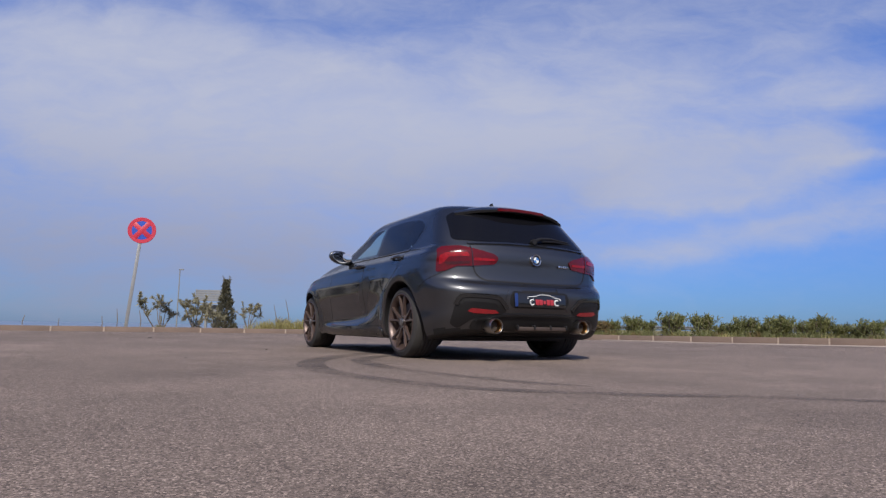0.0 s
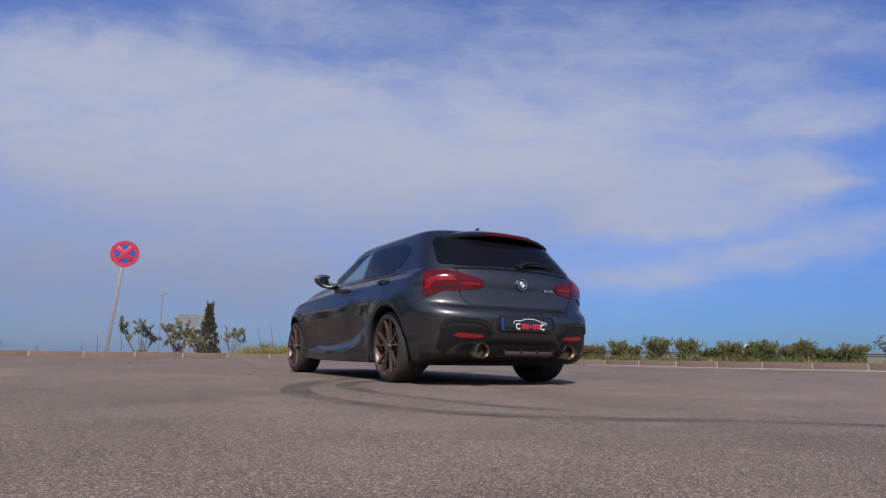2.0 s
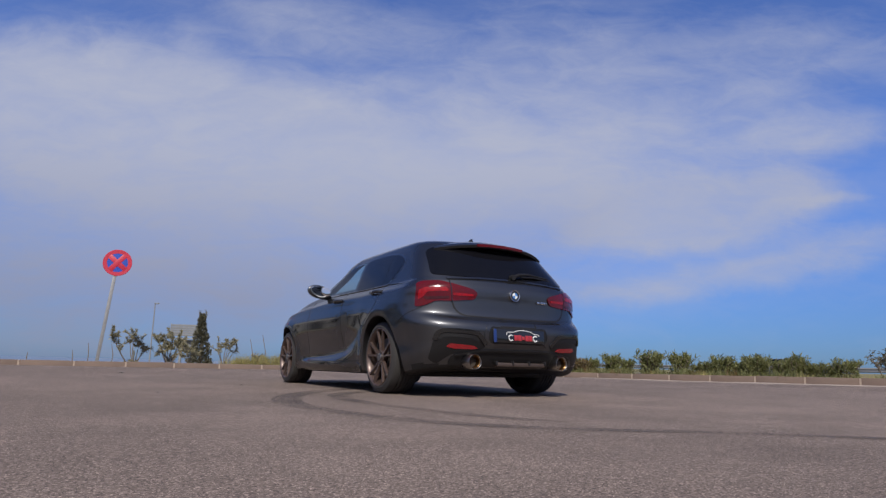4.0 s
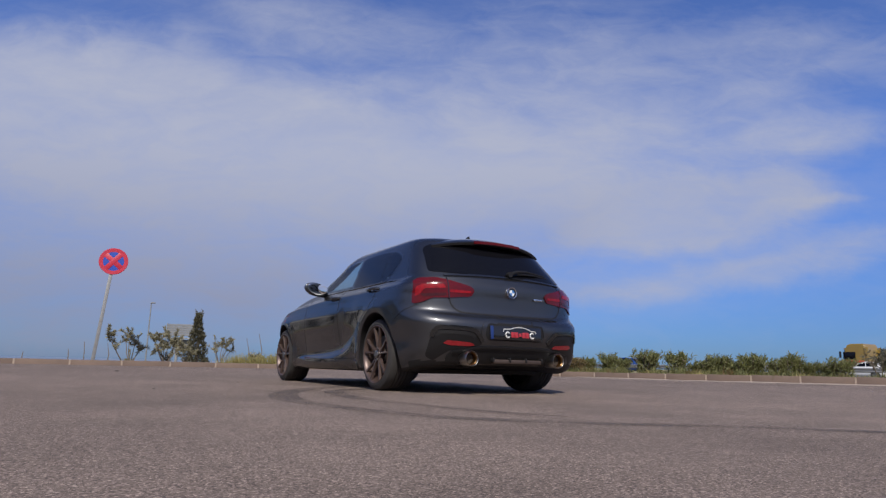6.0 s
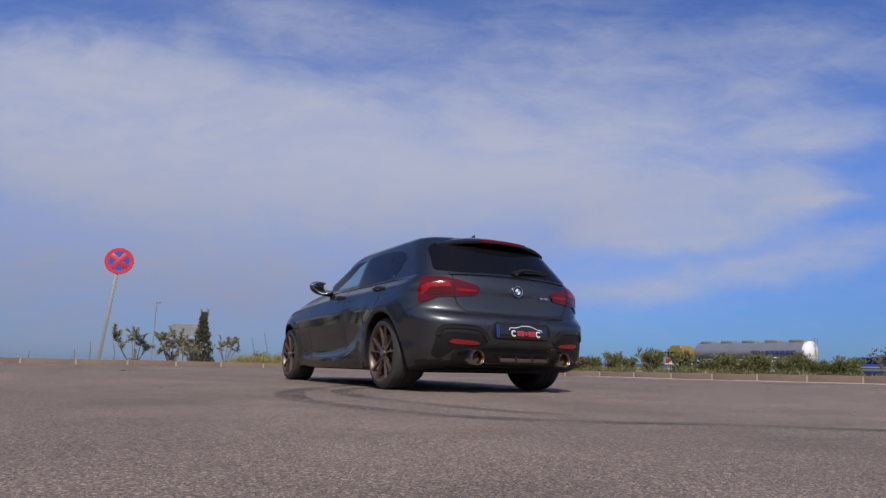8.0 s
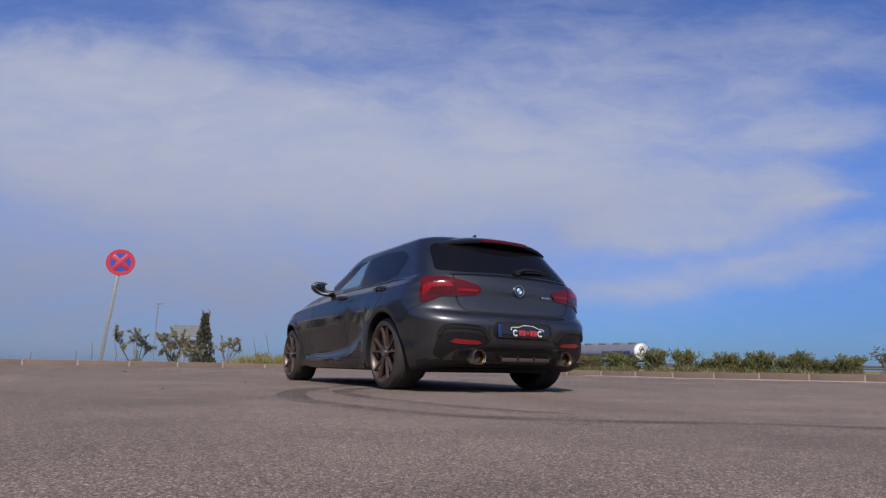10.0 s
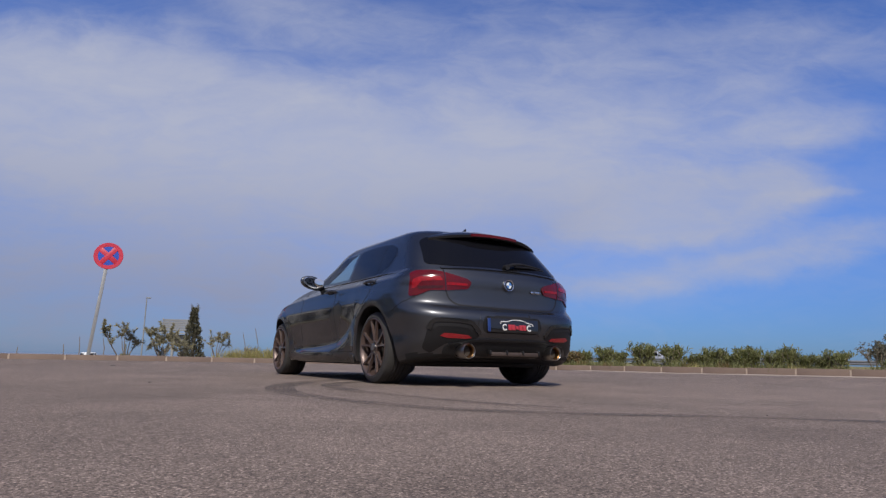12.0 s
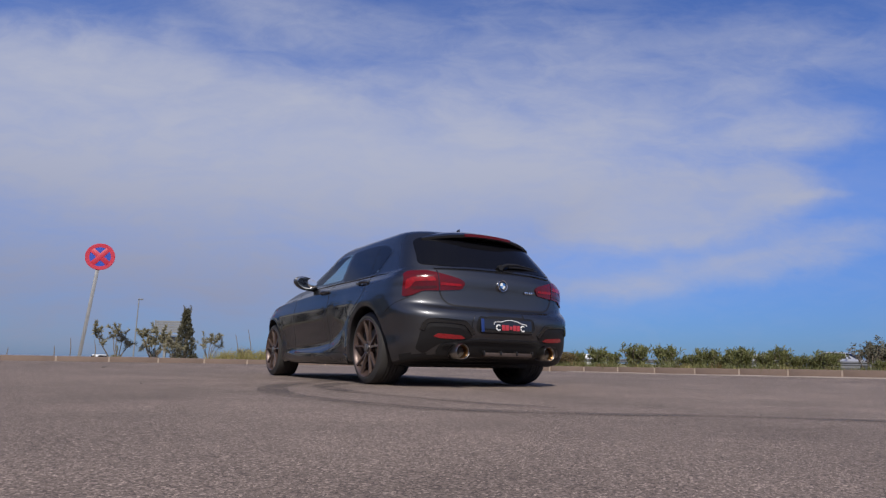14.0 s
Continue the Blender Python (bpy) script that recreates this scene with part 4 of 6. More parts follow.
    badge = part("badge", bm, CHROME, car, "round chrome-ringed badge", m=pose(-0.005, -0.812, 0.842, -4) @ Matrix.Scale(1.15, 4))
    bm = bmesh.new()
    lathe(bm, [(-0.003, 0.037), (-0.006, 0.037), (-0.006, 0.024), (-0.003, 0.023)], 36, "y", closed=True)
    part("badge_ring", bm, GLOSS, badge)
    for k in range(4):
        bm = bmesh.new()
        a0 = k * math.pi / 2
        arc = [(0.023 * math.cos(a0 + math.pi / 2 * i / 8), 0.023 * math.sin(a0 + math.pi / 2 * i / 8)) for i in range(9)]
        f0 = bm.faces.new([bm.verts.new((a, -0.006, b)) for a, b in [(0, 0)] + arc])
        e = bmesh.ops.extrude_face_region(bm, geom=[f0])
        for g in e["geom"]:
            if isinstance(g, bmesh.types.BMVert):
                g.co.y += 0.004
        bmesh.ops.recalc_face_normals(bm, faces=bm.faces[:])
        part("badge_quarter", bm, PLATE_WHITE if k % 2 else BADGE_BLUE, badge)
    for k, w in enumerate((0.022, 0.010, 0.016, 0.016, 0.006)):
        xx = 0.250 + 0.023 * k
        part("model_mark", bmesh_boxes([((0, 0, 0), (w, 0.006, 0.020), 0.002)]), CHROME, car, "small chrome bar mark", m=pose(xx, -0.803 + 0.03 * (xx - 0.3), 0.800))
    bm = bmesh.new()
    tube(bm, [(0.02, -0.745, 1.010), (0.10, -0.735, 1.040), (0.22, -0.715, 1.052), (0.46, -0.665, 1.040)], [0.016, 0.014, 0.011, 0.006], 8)
    wiper = part("rear_wiper", bm, TRIM, car, "black rear wiper arm")
    bm = bmesh.new()
    tube(bm, [(0.12, -0.728, 1.022), (0.30, -0.708, 1.030), (0.50, -0.655, 1.022)], 0.008, 6)
    part("wiper_blade", bm, TRIM, wiper)
    bm = bmesh.new()
    lathe(bm, [(-0.02, 0.024), (0.02, 0.022), (0.03, 0.014)], 16, "y", (0.02, -0.745, 1.008))
    part("wiper_pivot", bm, TRIM, wiper)
    # roof spoiler: a lofted wing over the rear window
    bm = bmesh.new()
    rows = []
    n = 25
    for i in range(n):
        u = -1 + 2 * i / (n - 1)
        a = abs(u)
        xx = 0.578 * u
        yt = -0.605 + 0.18 * a**2.6
        zt = 1.302 - 0.048 * a**2.2
        yf = -0.30
        zf = 1.366 - 0.105 * a**2.4
        rows.append([bm.verts.new(c) for c in ((xx * 0.93, yf, zf), (xx * 0.97, (yf + yt) / 2, (zf + zt) / 2 + 0.016), (xx, yt + 0.012, zt + 0.004), (xx, yt, zt - 0.006), (xx, yt + 0.010, zt - 0.026), (xx * 0.97, (yf + yt) / 2 + 0.03, (zf + zt) / 2 - 0.045), (xx * 0.92, yf + 0.02, zf - 0.05))])
    for a, b in zip(rows, rows[1:]):
        for k in range(7):
            bm.faces.new((a[k], b[k], b[(k + 1) % 7], a[(k + 1) % 7]))
    bm.faces.new(rows[0])
    bm.faces.new(list(reversed(rows[-1])))
    bmesh.ops.recalc_face_normals(bm, faces=bm.faces[:])
    bm.normal_update()
    for f in bm.faces:
        f.material_index = 1 if f.normal.z < -0.25 else 0
    spoiler = part("roof_spoiler", bm, (PAINT, TRIM), car, "dark grey roof spoiler", 45)
    bm = bmesh.new()
    rows = []
    for i in range(13):
        u = -0.42 + 0.84 * i / 12
        a = abs(u)
        yt = -0.605 + 0.18 * a**2.6
        zt = 1.302 - 0.048 * a**2.2
        rows.append([bm.verts.new((0.578 * u, yt + d, zt + e)) for d, e in ((0.010, 0.006), (-0.006, 0.003), (-0.004, -0.020), (0.012, -0.020))])
    for a, b in zip(rows, rows[1:]):
        for k in range(4):
            bm.faces.new((a[k], b[k], b[(k + 1) % 4], a[(k + 1) % 4]))
    bm.faces.new(rows[0])
    bm.faces.new(list(reversed(rows[-1])))
    bmesh.ops.recalc_face_normals(bm, faces=bm.faces[:])
    part("brake_light", bm, LAMP_RED, spoiler, "dark red high brake light strip")
    bm = bmesh.new()
    rows = []
    for y, z, w in ((-0.115, 0.0, 0.026), (-0.105, 0.040, 0.016), (-0.098, 0.066, 0.006), (-0.060, 0.062, 0.006), (0.0, 0.036, 0.012), (0.07, 0.012, 0.016), (0.11, 0.0, 0.010)):
        rows.append([bm.verts.new((sx * k, -0.03 + y, 1.380 + zz)) for sx, k, zz in ((-1, w + 0.012, -0.004), (-1, w, z * 0.6), (0, 0, z), (1, w, z * 0.6), (1, w + 0.012, -0.004))])
    for a, b in zip(rows, rows[1:]):
        for k in range(4):
            bm.faces.new((a[k], a[k + 1], b[k + 1], b[k]))
    bmesh.ops.recalc_face_normals(bm, faces=bm.faces[:])
    part("roof_fin", bm, TRIM, car, "shark-fin roof aerial")

    # mirrors, handles, door lines
    for sx in (-1, 1):
        bm = bmesh.new()
        bmesh.ops.create_uvsphere(bm, u_segments=24, v_segments=14, radius=1.0)
        for v in bm.verts:
            c = v.co
            k = 1 - 0.25 * max(0, c.y)
            v.co = Vector((sx * 0.925 + c.x * 0.125 * k, 1.50 + (max(c.y, -0.28)) * 0.13, 1.003 + c.z * 0.072 * k + 0.018 * c.x * -sx * -1))
        mir = part("door_mirror", bm, PAINT, car, "dark grey door mirror housing", 50)
        # added oval: its mirror finish stands in for a pale patch, no known part
        bm = bmesh.new()
        bmesh.ops.create_uvsphere(bm, u_segments=24, v_segments=8, radius=1.0)
        for v in bm.verts:
            v.co = Vector((sx * 0.862 + v.co.x * 0.050, 1.436 + v.co.y * 0.003 + sx * 0.018 * v.co.x, 1.004 + v.co.z * 0.047 + 0.010 * v.co.x * sx))
        part("pale_oval", bm, MIRROR, mir, "added silvered oval for a pale patch beside the mirror glass")
        bm = bmesh.new()
        bmesh.ops.create_uvsphere(bm, u_segments=24, v_segments=8, radius=1.0)
        for v in bm.verts:
            v.co = Vector((sx * 0.934 + v.co.x * 0.098, 1.450 + v.co.y * 0.003 - sx * 0.016 * v.co.x, 1.003 + v.co.z * 0.057 + 0.018 * v.co.x * sx))
        part("mirror_glass", bm, MIRROR, mir, "silvered mirror glass")
        bm = bmesh.new()
        tube(bm, [(sx * 0.78, 1.50, 0.945), (sx * 0.84, 1.50, 0.95), (sx * 0.90, 1.50, 0.958)], [0.03, 0.026, 0.03], 10)
        part("mirror_arm", bm, TRIM, mir)
        for yy, zz in ((1.02, 0.868), (0.10, 0.884)):
            hit, nrm, _, _ = tree.ray_cast(Vector((sx * 3, yy, zz)), Vector((-sx, 0, 0)))
            bm = bmesh.new()
            tube(bm, [(hit.x - sx * 0.004, yy + 0.10, zz - 0.004), (hit.x + sx * 0.030, yy + 0.07, zz), (hit.x + sx * 0.036, yy, zz + 0.003), (hit.x + sx * 0.030, yy - 0.07, zz + 0.003), (hit.x - sx * 0.004, yy - 0.10, zz)], [0.012, 0.014, 0.014, 0.014, 0.012], 8)
            handle = part("door_handle", bm, PAINT, car, "body-coloured door handle", 50)
            cup = [(yy - 0.085, zz - 0.022), (yy - 0.085, zz + 0.020), (yy + 0.085, zz + 0.018), (yy + 0.085, zz - 0.026)]
            part("handle_cup", skin(tree, rounded(cup, 0.02), "x", sx, 0.0015, 0.003, 0.03), TRIM, handle)
        lines = [
            [(0.90, 0.955), (0.895, 0.70), (0.885, 0.45), (0.86, 0.27)],
            [(0.04, 0.955), (0.02, 0.86), (0.10, 0.74), (0.30, 0.62), (0.40, 0.48), (0.44, 0.28)],
            [(1.86, 0.93), (1.88, 0.70), (1.90, 0.45), (1.91, 0.28)],
            [(0.44, 0.275), (1.2, 0.265), (1.91, 0.275)],
            [(-0.40, 0.60), (-0.52, 0.66), (-0.62, 0.71)],
            [(1.90, 0.86), (2.5, 0.80), (3.0, 0.72)],
        ]
        for k, q in enumerate(lines):
            part("door_gap" if k < 4 else "panel_gap", skin(tree, ribbon(smooth_line(q), 0.007), "x", sx, 0.0011, 0.003, 0.04), TRIM, car, "dark panel shut line")
        strip = smooth_line([(1.74, 0.955), (1.2, 0.950), (0.5, 0.948), (0.02, 0.950)])
        part("belt_trim", skin(tree, ribbon(strip, 0.014), "x", sx, 0.006, 0.01, 0.05), GLOSS, car, "gloss black belt trim")
        skirt = [(0.42, 0.178), (0.42, 0.245), (0.55, 0.262), (2.25, 0.262), (2.33, 0.24), (2.33, 0.178)]
        part("side_skirt", skin(tree, rounded(skirt, 0.02), "x", sx, 0.010, 0.02, 0.05), PAINT, car, "dark grey side skirt")
        for ya in (REAR_AXLE, FRONT_AXLE):
            wheel(car, sx * (0.868 if sx < 0 else 0.918), ya, sx)
        arch_lips(car, tree, sx)
    # cabin
    for xx in (-0.37, 0.37):
        front_seat(car, xx)
    bench = part("rear_bench", bmesh_boxes([((0, 0.12, 0.45), (1.22, 0.48, 0.18), 0.05), ((0, -0.14, 0.70), (1.22, 0.14, 0.50), 0.05)]), CLOTH, car)
    for xx in (-0.40, 0.40):
        part("headrest", bmesh_boxes([((xx, -0.15, 1.02), (0.25, 0.09, 0.15), 0.04)]), CLOTH, bench)
    for sx in (-1, 1):
        trim = [(-0.745, 0.99), (-0.60, 1.30), (-0.47, 1.335), (-0.625, 0.99)]
        part("pillar_trim", skin(tree, trim if sx < 0 else mirror(trim), "y", 1, -0.012, 0.0, 0.05), LINING, car, "pale grey inner pillar trim")
    part("headliner", bmesh_boxes([((0, 0.45, 1.325), (0.98, 1.35, 0.03), 0.012)]), LINING, car, "pale grey roof lining")
    part("dashboard", bmesh_boxes([((0, 1.72, 0.83), (1.36, 0.42, 0.22), 0.06)]), TRIM, car, "black dashboard")
    bm = bmesh.new()
    ringp = [(-0.37 + 0.18 * math.cos(a), 0.0, 0.18 * math.sin(a)) for a in [2 * math.pi * k / 24 for k in range(25)]]
    tube(bm, [(x, 1.44 + z * 0.45, 0.86 + z * 0.9) for x, _, z in ringp], 0.016, 8)
    part("steering_wheel", bm, TRIM, car)
    # headlamps and kidney grille at the nose
    for sx in (-1, 1):
        hl = [(-0.80, 0.66), (-0.52, 0.62), (-0.47, 0.70), (-0.76, 0.74)]
        part("headlamp", skin(tree, rounded(hl if sx < 0 else mirror(hl), 0.03), "y", 1, 0.006, 0.01, 0.04), MIRROR, car, "clear headlamp")
        gr = [(-0.26, 0.56), (-0.04, 0.55), (-0.04, 0.68), (-0.24, 0.68)]
        part("grille", skin(tree, rounded(gr if sx < 0 else mirror(gr), 0.04), "y", 1, 0.006, 0.01, 0.04), GLOSS, car, "gloss black grille")
    return car


def arch_lips(car, tree, sx):
    """Thin dark liners round the wheel openings."""
    for ya in (REAR_AXLE, FRONT_AXLE):
        bm = bmesh.new()
        rows = []
        for k in range(41):
            a = radians(-18 + (216 if ya else 158) * k / 40)
            row = []
            for r, dx in ((0.361, 0.002), (0.355, 0.0), (0.355, -0.22)):
                yy, zz = ya + ARCH_SHIFT + r * math.cos(a), AXLE_Z + r * math.sin(a)
                hit = tree.ray_cast(Vector((sx * 3, yy + 0.004 * math.cos(a), zz + 0.004 * math.sin(a))), Vector((-sx, 0, 0)))[0]
                xs = abs(hit.x) if hit is not None and abs(hit.x) > 0.7 else 0.86
                row.append(bm.verts.new((sx * (xs + dx), yy, zz)))
            rows.append(row)
        for a, b in zip(rows, rows[1:]):
            for k in range(2):
                bm.faces.new((a[k], a[k + 1], b[k + 1], b[k]))
        bmesh.ops.recalc_face_normals(bm, faces=bm.faces[:])
        part("wheel_arch_liner", bm, TRIM, car, "black wheel arch liner")


LINING = mat("grey roof lining", (0.30, 0.30, 0.31), (0.24, 0.24, 0.25), 0.95, scale=30, bump=0.1)
LAMP_RED = mat("tail lamp red", (0.105, 0.002, 0.004), (0.070, 0.001, 0.003), 0.16, scale=8, coat=0.35, spec=0.3)
LAMP_BRIGHT = mat("tail lamp bright red", (0.34, 0.005, 0.011), (0.16, 0.003, 0.006), 0.25, scale=14, coat=0.3, spec=0.3)
LAMP_PINK = mat("smoked lens", (0.06, 0.008, 0.008), (0.03, 0.005, 0.006), 0.2, scale=20, coat=0.3, spec=0.3)
DULL = mat("dull brown metal", (0.085, 0.060, 0.050), (0.055, 0.040, 0.035), 0.6, 0.4, scale=20)
REFLECTOR = mat("reflector red", (0.24, 0.008, 0.013), (0.17, 0.006, 0.009), 0.2, scale=20, coat=0.6)
PAINT_LOW = mat("satin dark bumper", (0.011, 0.010, 0.011), (0.008, 0.0075, 0.008), 0.42, 0.0, scale=2, spec=0.3)
PLATE_WHITE = mat("white print", (0.72, 0.72, 0.70), (0.66, 0.66, 0.65), 0.4, scale=30)
PLATE_RED = mat("red print", (0.40, 0.03, 0.04), (0.33, 0.025, 0.035), 0.4, scale=30)
BAND_BLUE = mat("band blue", (0.012, 0.035, 0.16), (0.010, 0.03, 0.13), 0.4, scale=30)
BADGE_BLUE = mat("badge blue", (0.05, 0.18, 0.45), (0.04, 0.15, 0.40), 0.3, scale=30)
MIRROR = mat("silvered glass", (0.80, 0.80, 0.80), (0.76, 0.76, 0.76), 0.04, 1.0, scale=4)
hatchback()

# ---- the tyre marks on the asphalt ----


def skid_mat():
    m = bpy.data.materials.new("rubbed-off tyre rubber")
    m.use_nodes = True
    nt = m.node_tree
    N, L = nt.nodes, nt.links
    b = N["Principled BSDF"]
    b.inputs["Base Color"].default_value = (0.035, 0.032, 0.031, 1)
    b.inputs["Roughness"].default_value = 0.75
    co, n1, n2 = N.new("ShaderNodeTexCoord"), N.new("ShaderNodeTexNoise"), N.new("ShaderNodeTexNoise")
    n1.inputs["Scale"].default_value, n1.inputs["Detail"].default_value = 85, 6
    n2.inputs["Scale"].default_value, n2.inputs["Detail"].default_value = 2.2, 4
    L.new(co.outputs["Object"], n1.inputs["Vector"])
    L.new(co.outputs["Object"], n2.inputs["Vector"])
    mul = N.new("ShaderNodeMath")
    mul.operation = "MULTIPLY"
    L.new(n1.outputs["Fac"], mul.inputs[0])
    L.new(n2.outputs["Fac"], mul.inputs[1])
    r = N.new("ShaderNodeMapRange")
    r.inputs["From Min"].default_value, r.inputs["From Max"].default_value = 0.14, 0.36
    r.inputs["To Min"].default_value, r.inputs["To Max"].default_value = 0.05, 0.46
    L.new(mul.outputs[0], r.inputs["Value"])
    L.new(r.outputs["Result"], b.inputs["Alpha"])
    return m


SKID = skid_mat()


def skid_mark(pts, w0, w1, z):
    line = smooth_line(pts, 10)
    bm = bmesh.new()
    prev = None
    n = len(line)
    for i, p in enumerate(line):
        a, b = Vector(line[max(i - 1, 0)]), Vector(line[min(i + 1, n - 1)])
        d = (b - a).normalized()
        nr = Vector((-d.y, d.x))
        w = (w0 + (w1 - w0) * i / n) * (0.5 + 0.06 * noise.noise((i * 0.21, z * 100, 0)))
        row = [bm.verts.new((*(Vector(p) + nr * w * k), z)) for k in (-1, 1)]
        if prev:
            bm.faces.new((prev[0], row[0], row[1], prev[1]))
        prev = row
    bmesh.ops.recalc_face_normals(bm, faces=bm.faces[:])
    if bm.faces[0].normal.z < 0:
        bmesh.ops.reverse_faces(bm, faces=bm.faces[:])
    tagged(part("tyre_mark", bm, SKID), "dark curved rubber skid mark on the asphalt", "skid mark", "skid marks", "structure")


skid_mark([(-0.60, 1.02), (-1.28, 0.30), (-1.76, -0.42), (-2.02, -1.25), (-2.0, -1.95), (-1.80, -2.65), (-1.35, -3.10), (-0.85, -3.40), (-0.40, -3.75), (0.6, -4.5)], 0.22, 0.09, 0.004)
skid_mark([(-0.70, 0.35), (-1.10, 0.02), (-1.42, -0.48), (-1.55, -1.15), (-1.52, -1.65), (-1.40, -2.35), (-1.20, -2.85)], 0.20, 0.07, 0.0065)
skid_mark([(7.4, 1.5), (7.7, 0.86), (7.6, 0.04), (7.1, -1.1)], 0.03, 0.22, 0.004)

# ---- litter on the asphalt ----


def pebble(x, y, size, seed):
    rng = random.Random(seed)
    bm = bmesh.new()
    bmesh.ops.create_icosphere(bm, subdivisions=2, radius=1.0)
    for v in bm.verts:
        k = 1 + 0.5 * noise.noise(v.co * 1.3 + Vector((seed, 0, 0)))
        v.co = Vector((v.co.x * size * k * 1.6, v.co.y * size * k, max(v.co.z, -0.6) * size * 0.45 * k + size * 0.25))
    tagged(part("pebble", bm, IRON, None, m=pose(x, y, 0.0, 0, 0, rng.uniform(0, 180))), "small dark pebble lying on the asphalt", "pebble", "pebbles")


for seed, (x, y, size) in enumerate(((-2.36, 7.01, 0.026), (-2.60, 0.18, 0.008), (-1.59, 1.83, 0.008), (-0.53, -3.41, 0.005))):
    pebble(x, y, size, seed)

# ---- no-stopping sign ----


def road_sign():
    base = Vector((-2.565, 11.15, 0.09))
    s = thing("road_sign", "leaning round no-stopping sign, red and blue, on a galvanised pole", "road sign", m=pose(base.x, base.y, base.z, 1.0, 4.7, 0))
    bm = bmesh.new()
    box(bm, (0, 0.03, 0.85), (0.072, 0.045, 2.6), 0.006)
    part("pole", bm, GALV, s, "galvanised box-section pole")
    hz = 2.30
    face = pose(0, 0, hz, 0, 0, -8)
    bm = bmesh.new()
    lathe(bm, [(0.012, 0.300), (0.0, 0.303), (-0.006, 0.297), (-0.004, 0.216), (0.008, 0.214)], 56, "y", closed=True)
    disc = part("sign_disc", bm, SIGN_RED, s, "red border ring", m=face)
    bm = bmesh.new()
    lathe(bm, [(0.010, 0.218), (-0.001, 0.218), (-0.002, 0.19)], 48, "y")
    part("sign_field", bm, SIGN_BLUE, disc, "blue sign field")
    for a in (45, -45):
        part("red_bar", bmesh_boxes([((0, -0.0045, 0), (0.45, 0.005, 0.108), 0.001)]), SIGN_RED, disc, "red diagonal bar", m=pose(0, 0.0006 * (a > 0), 0, 0, a - 10, 0))
    bm = bmesh.new()
    box(bm, (0, 0.055, hz + 0.10), (0.12, 0.012, 0.03), 0.003)
    part("clamp", bm, GALV, s)
    bm = bmesh.new()
    box(bm, (0, 0.055, hz - 0.12), (0.12, 0.012, 0.03), 0.003)
    part("clamp", bm, GALV, s)


road_sign()

# ---- plants ----


def leaf(bm, p, d, length, width, rng):
    """A bent two-quad leaf from p along d."""
    side = d.cross(Vector((rng.uniform(-1, 1), rng.uniform(-1, 1), rng.uniform(-0.2, 1)))).normalized() * width / 2
    mid = p + d * length * 0.5 + Vector((0, 0, length * 0.06))
    tip = p + d * length - Vector((0, 0, length * 0.10))
    a, b = bm.verts.new(p - side * 0.35), bm.verts.new(p + side * 0.35)
    c, e = bm.verts.new(mid + side), bm.verts.new(mid - side)
    t = bm.verts.new(tip)
    bm.faces.new((a, b, c, e))
    bm.faces.new((e, c, t))


def shrub(name, label, category, seed, height, spread, stems, leaves, leaf_len, leaf_w, leaf_mat, bare=0.25, up=0.5, group=""):
    """A many-stemmed shrub with leaf whorls along its twigs, base at the origin."""
    rng = random.Random(seed)
    th = thing(name, label, category, group)
    wood, crown = bmesh.new(), bmesh.new()
    tips = []
    for k in range(stems):
        a = 2 * math.pi * (k + rng.uniform(-0.3, 0.3)) / stems
        r = spread * rng.uniform(0.45, 1.0)
        h = height * rng.uniform(0.72, 1.0)
        p0 = Vector((0.05 * math.cos(a), 0.05 * math.sin(a), -0.05))
        p1 = Vector((r * 0.35 * math.cos(a), r * 0.35 * math.sin(a), h * 0.42))
        p2 = Vector((r * 0.75 * math.cos(a + 0.2), r * 0.75 * math.sin(a + 0.2), h * 0.78))
        tube(wood, [p0, p1, p2], [0.018, 0.012, 0.007], 5)
        for j in range(4):
            s = p1.lerp(p2, rng.uniform(0.0, 1.0))
            e = s + Vector((rng.uniform(-1, 1), rng.uniform(-1, 1), rng.uniform(0.4, 1.3))).normalized() * height * rng.uniform(0.18, 0.34)
            e.z = min(e.z, h)
            tube(wood, [s, (s + e) / 2 + Vector((0, 0, 0.02)), e], [0.007, 0.005, 0.003], 4)
            tips.append((s, e))
    for i in range(leaves):
        s, e = tips[rng.randrange(len(tips))]
        t = rng.random() ** 0.6
        p = s.lerp(e, t)
        if bare < 0.2 and rng.random() < 0.30:
            p = Vector((s.x * 1.1, s.y * 1.1, rng.uniform(0.02, 0.5) * height))
        elif p.z < height * bare:
            p.z = height * bare * rng.uniform(0.6, 1.3)
        p += Vector((rng.gauss(0, 0.035), rng.gauss(0, 0.035), rng.gauss(0, 0.03)))
        d = Vector((rng.gauss(0, 1), rng.gauss(0, 1), rng.gauss(up, 0.7))).normalized()
        leaf(crown, p, d, leaf_len * rng.uniform(0.6, 1.25), leaf_w * rng.uniform(0.7, 1.3), rng)
    part("stem", wood, BARK, th, "branching woody grey-brown stem")
    c = part("crown", crown, leaf_mat, th, "", 80)
    return th


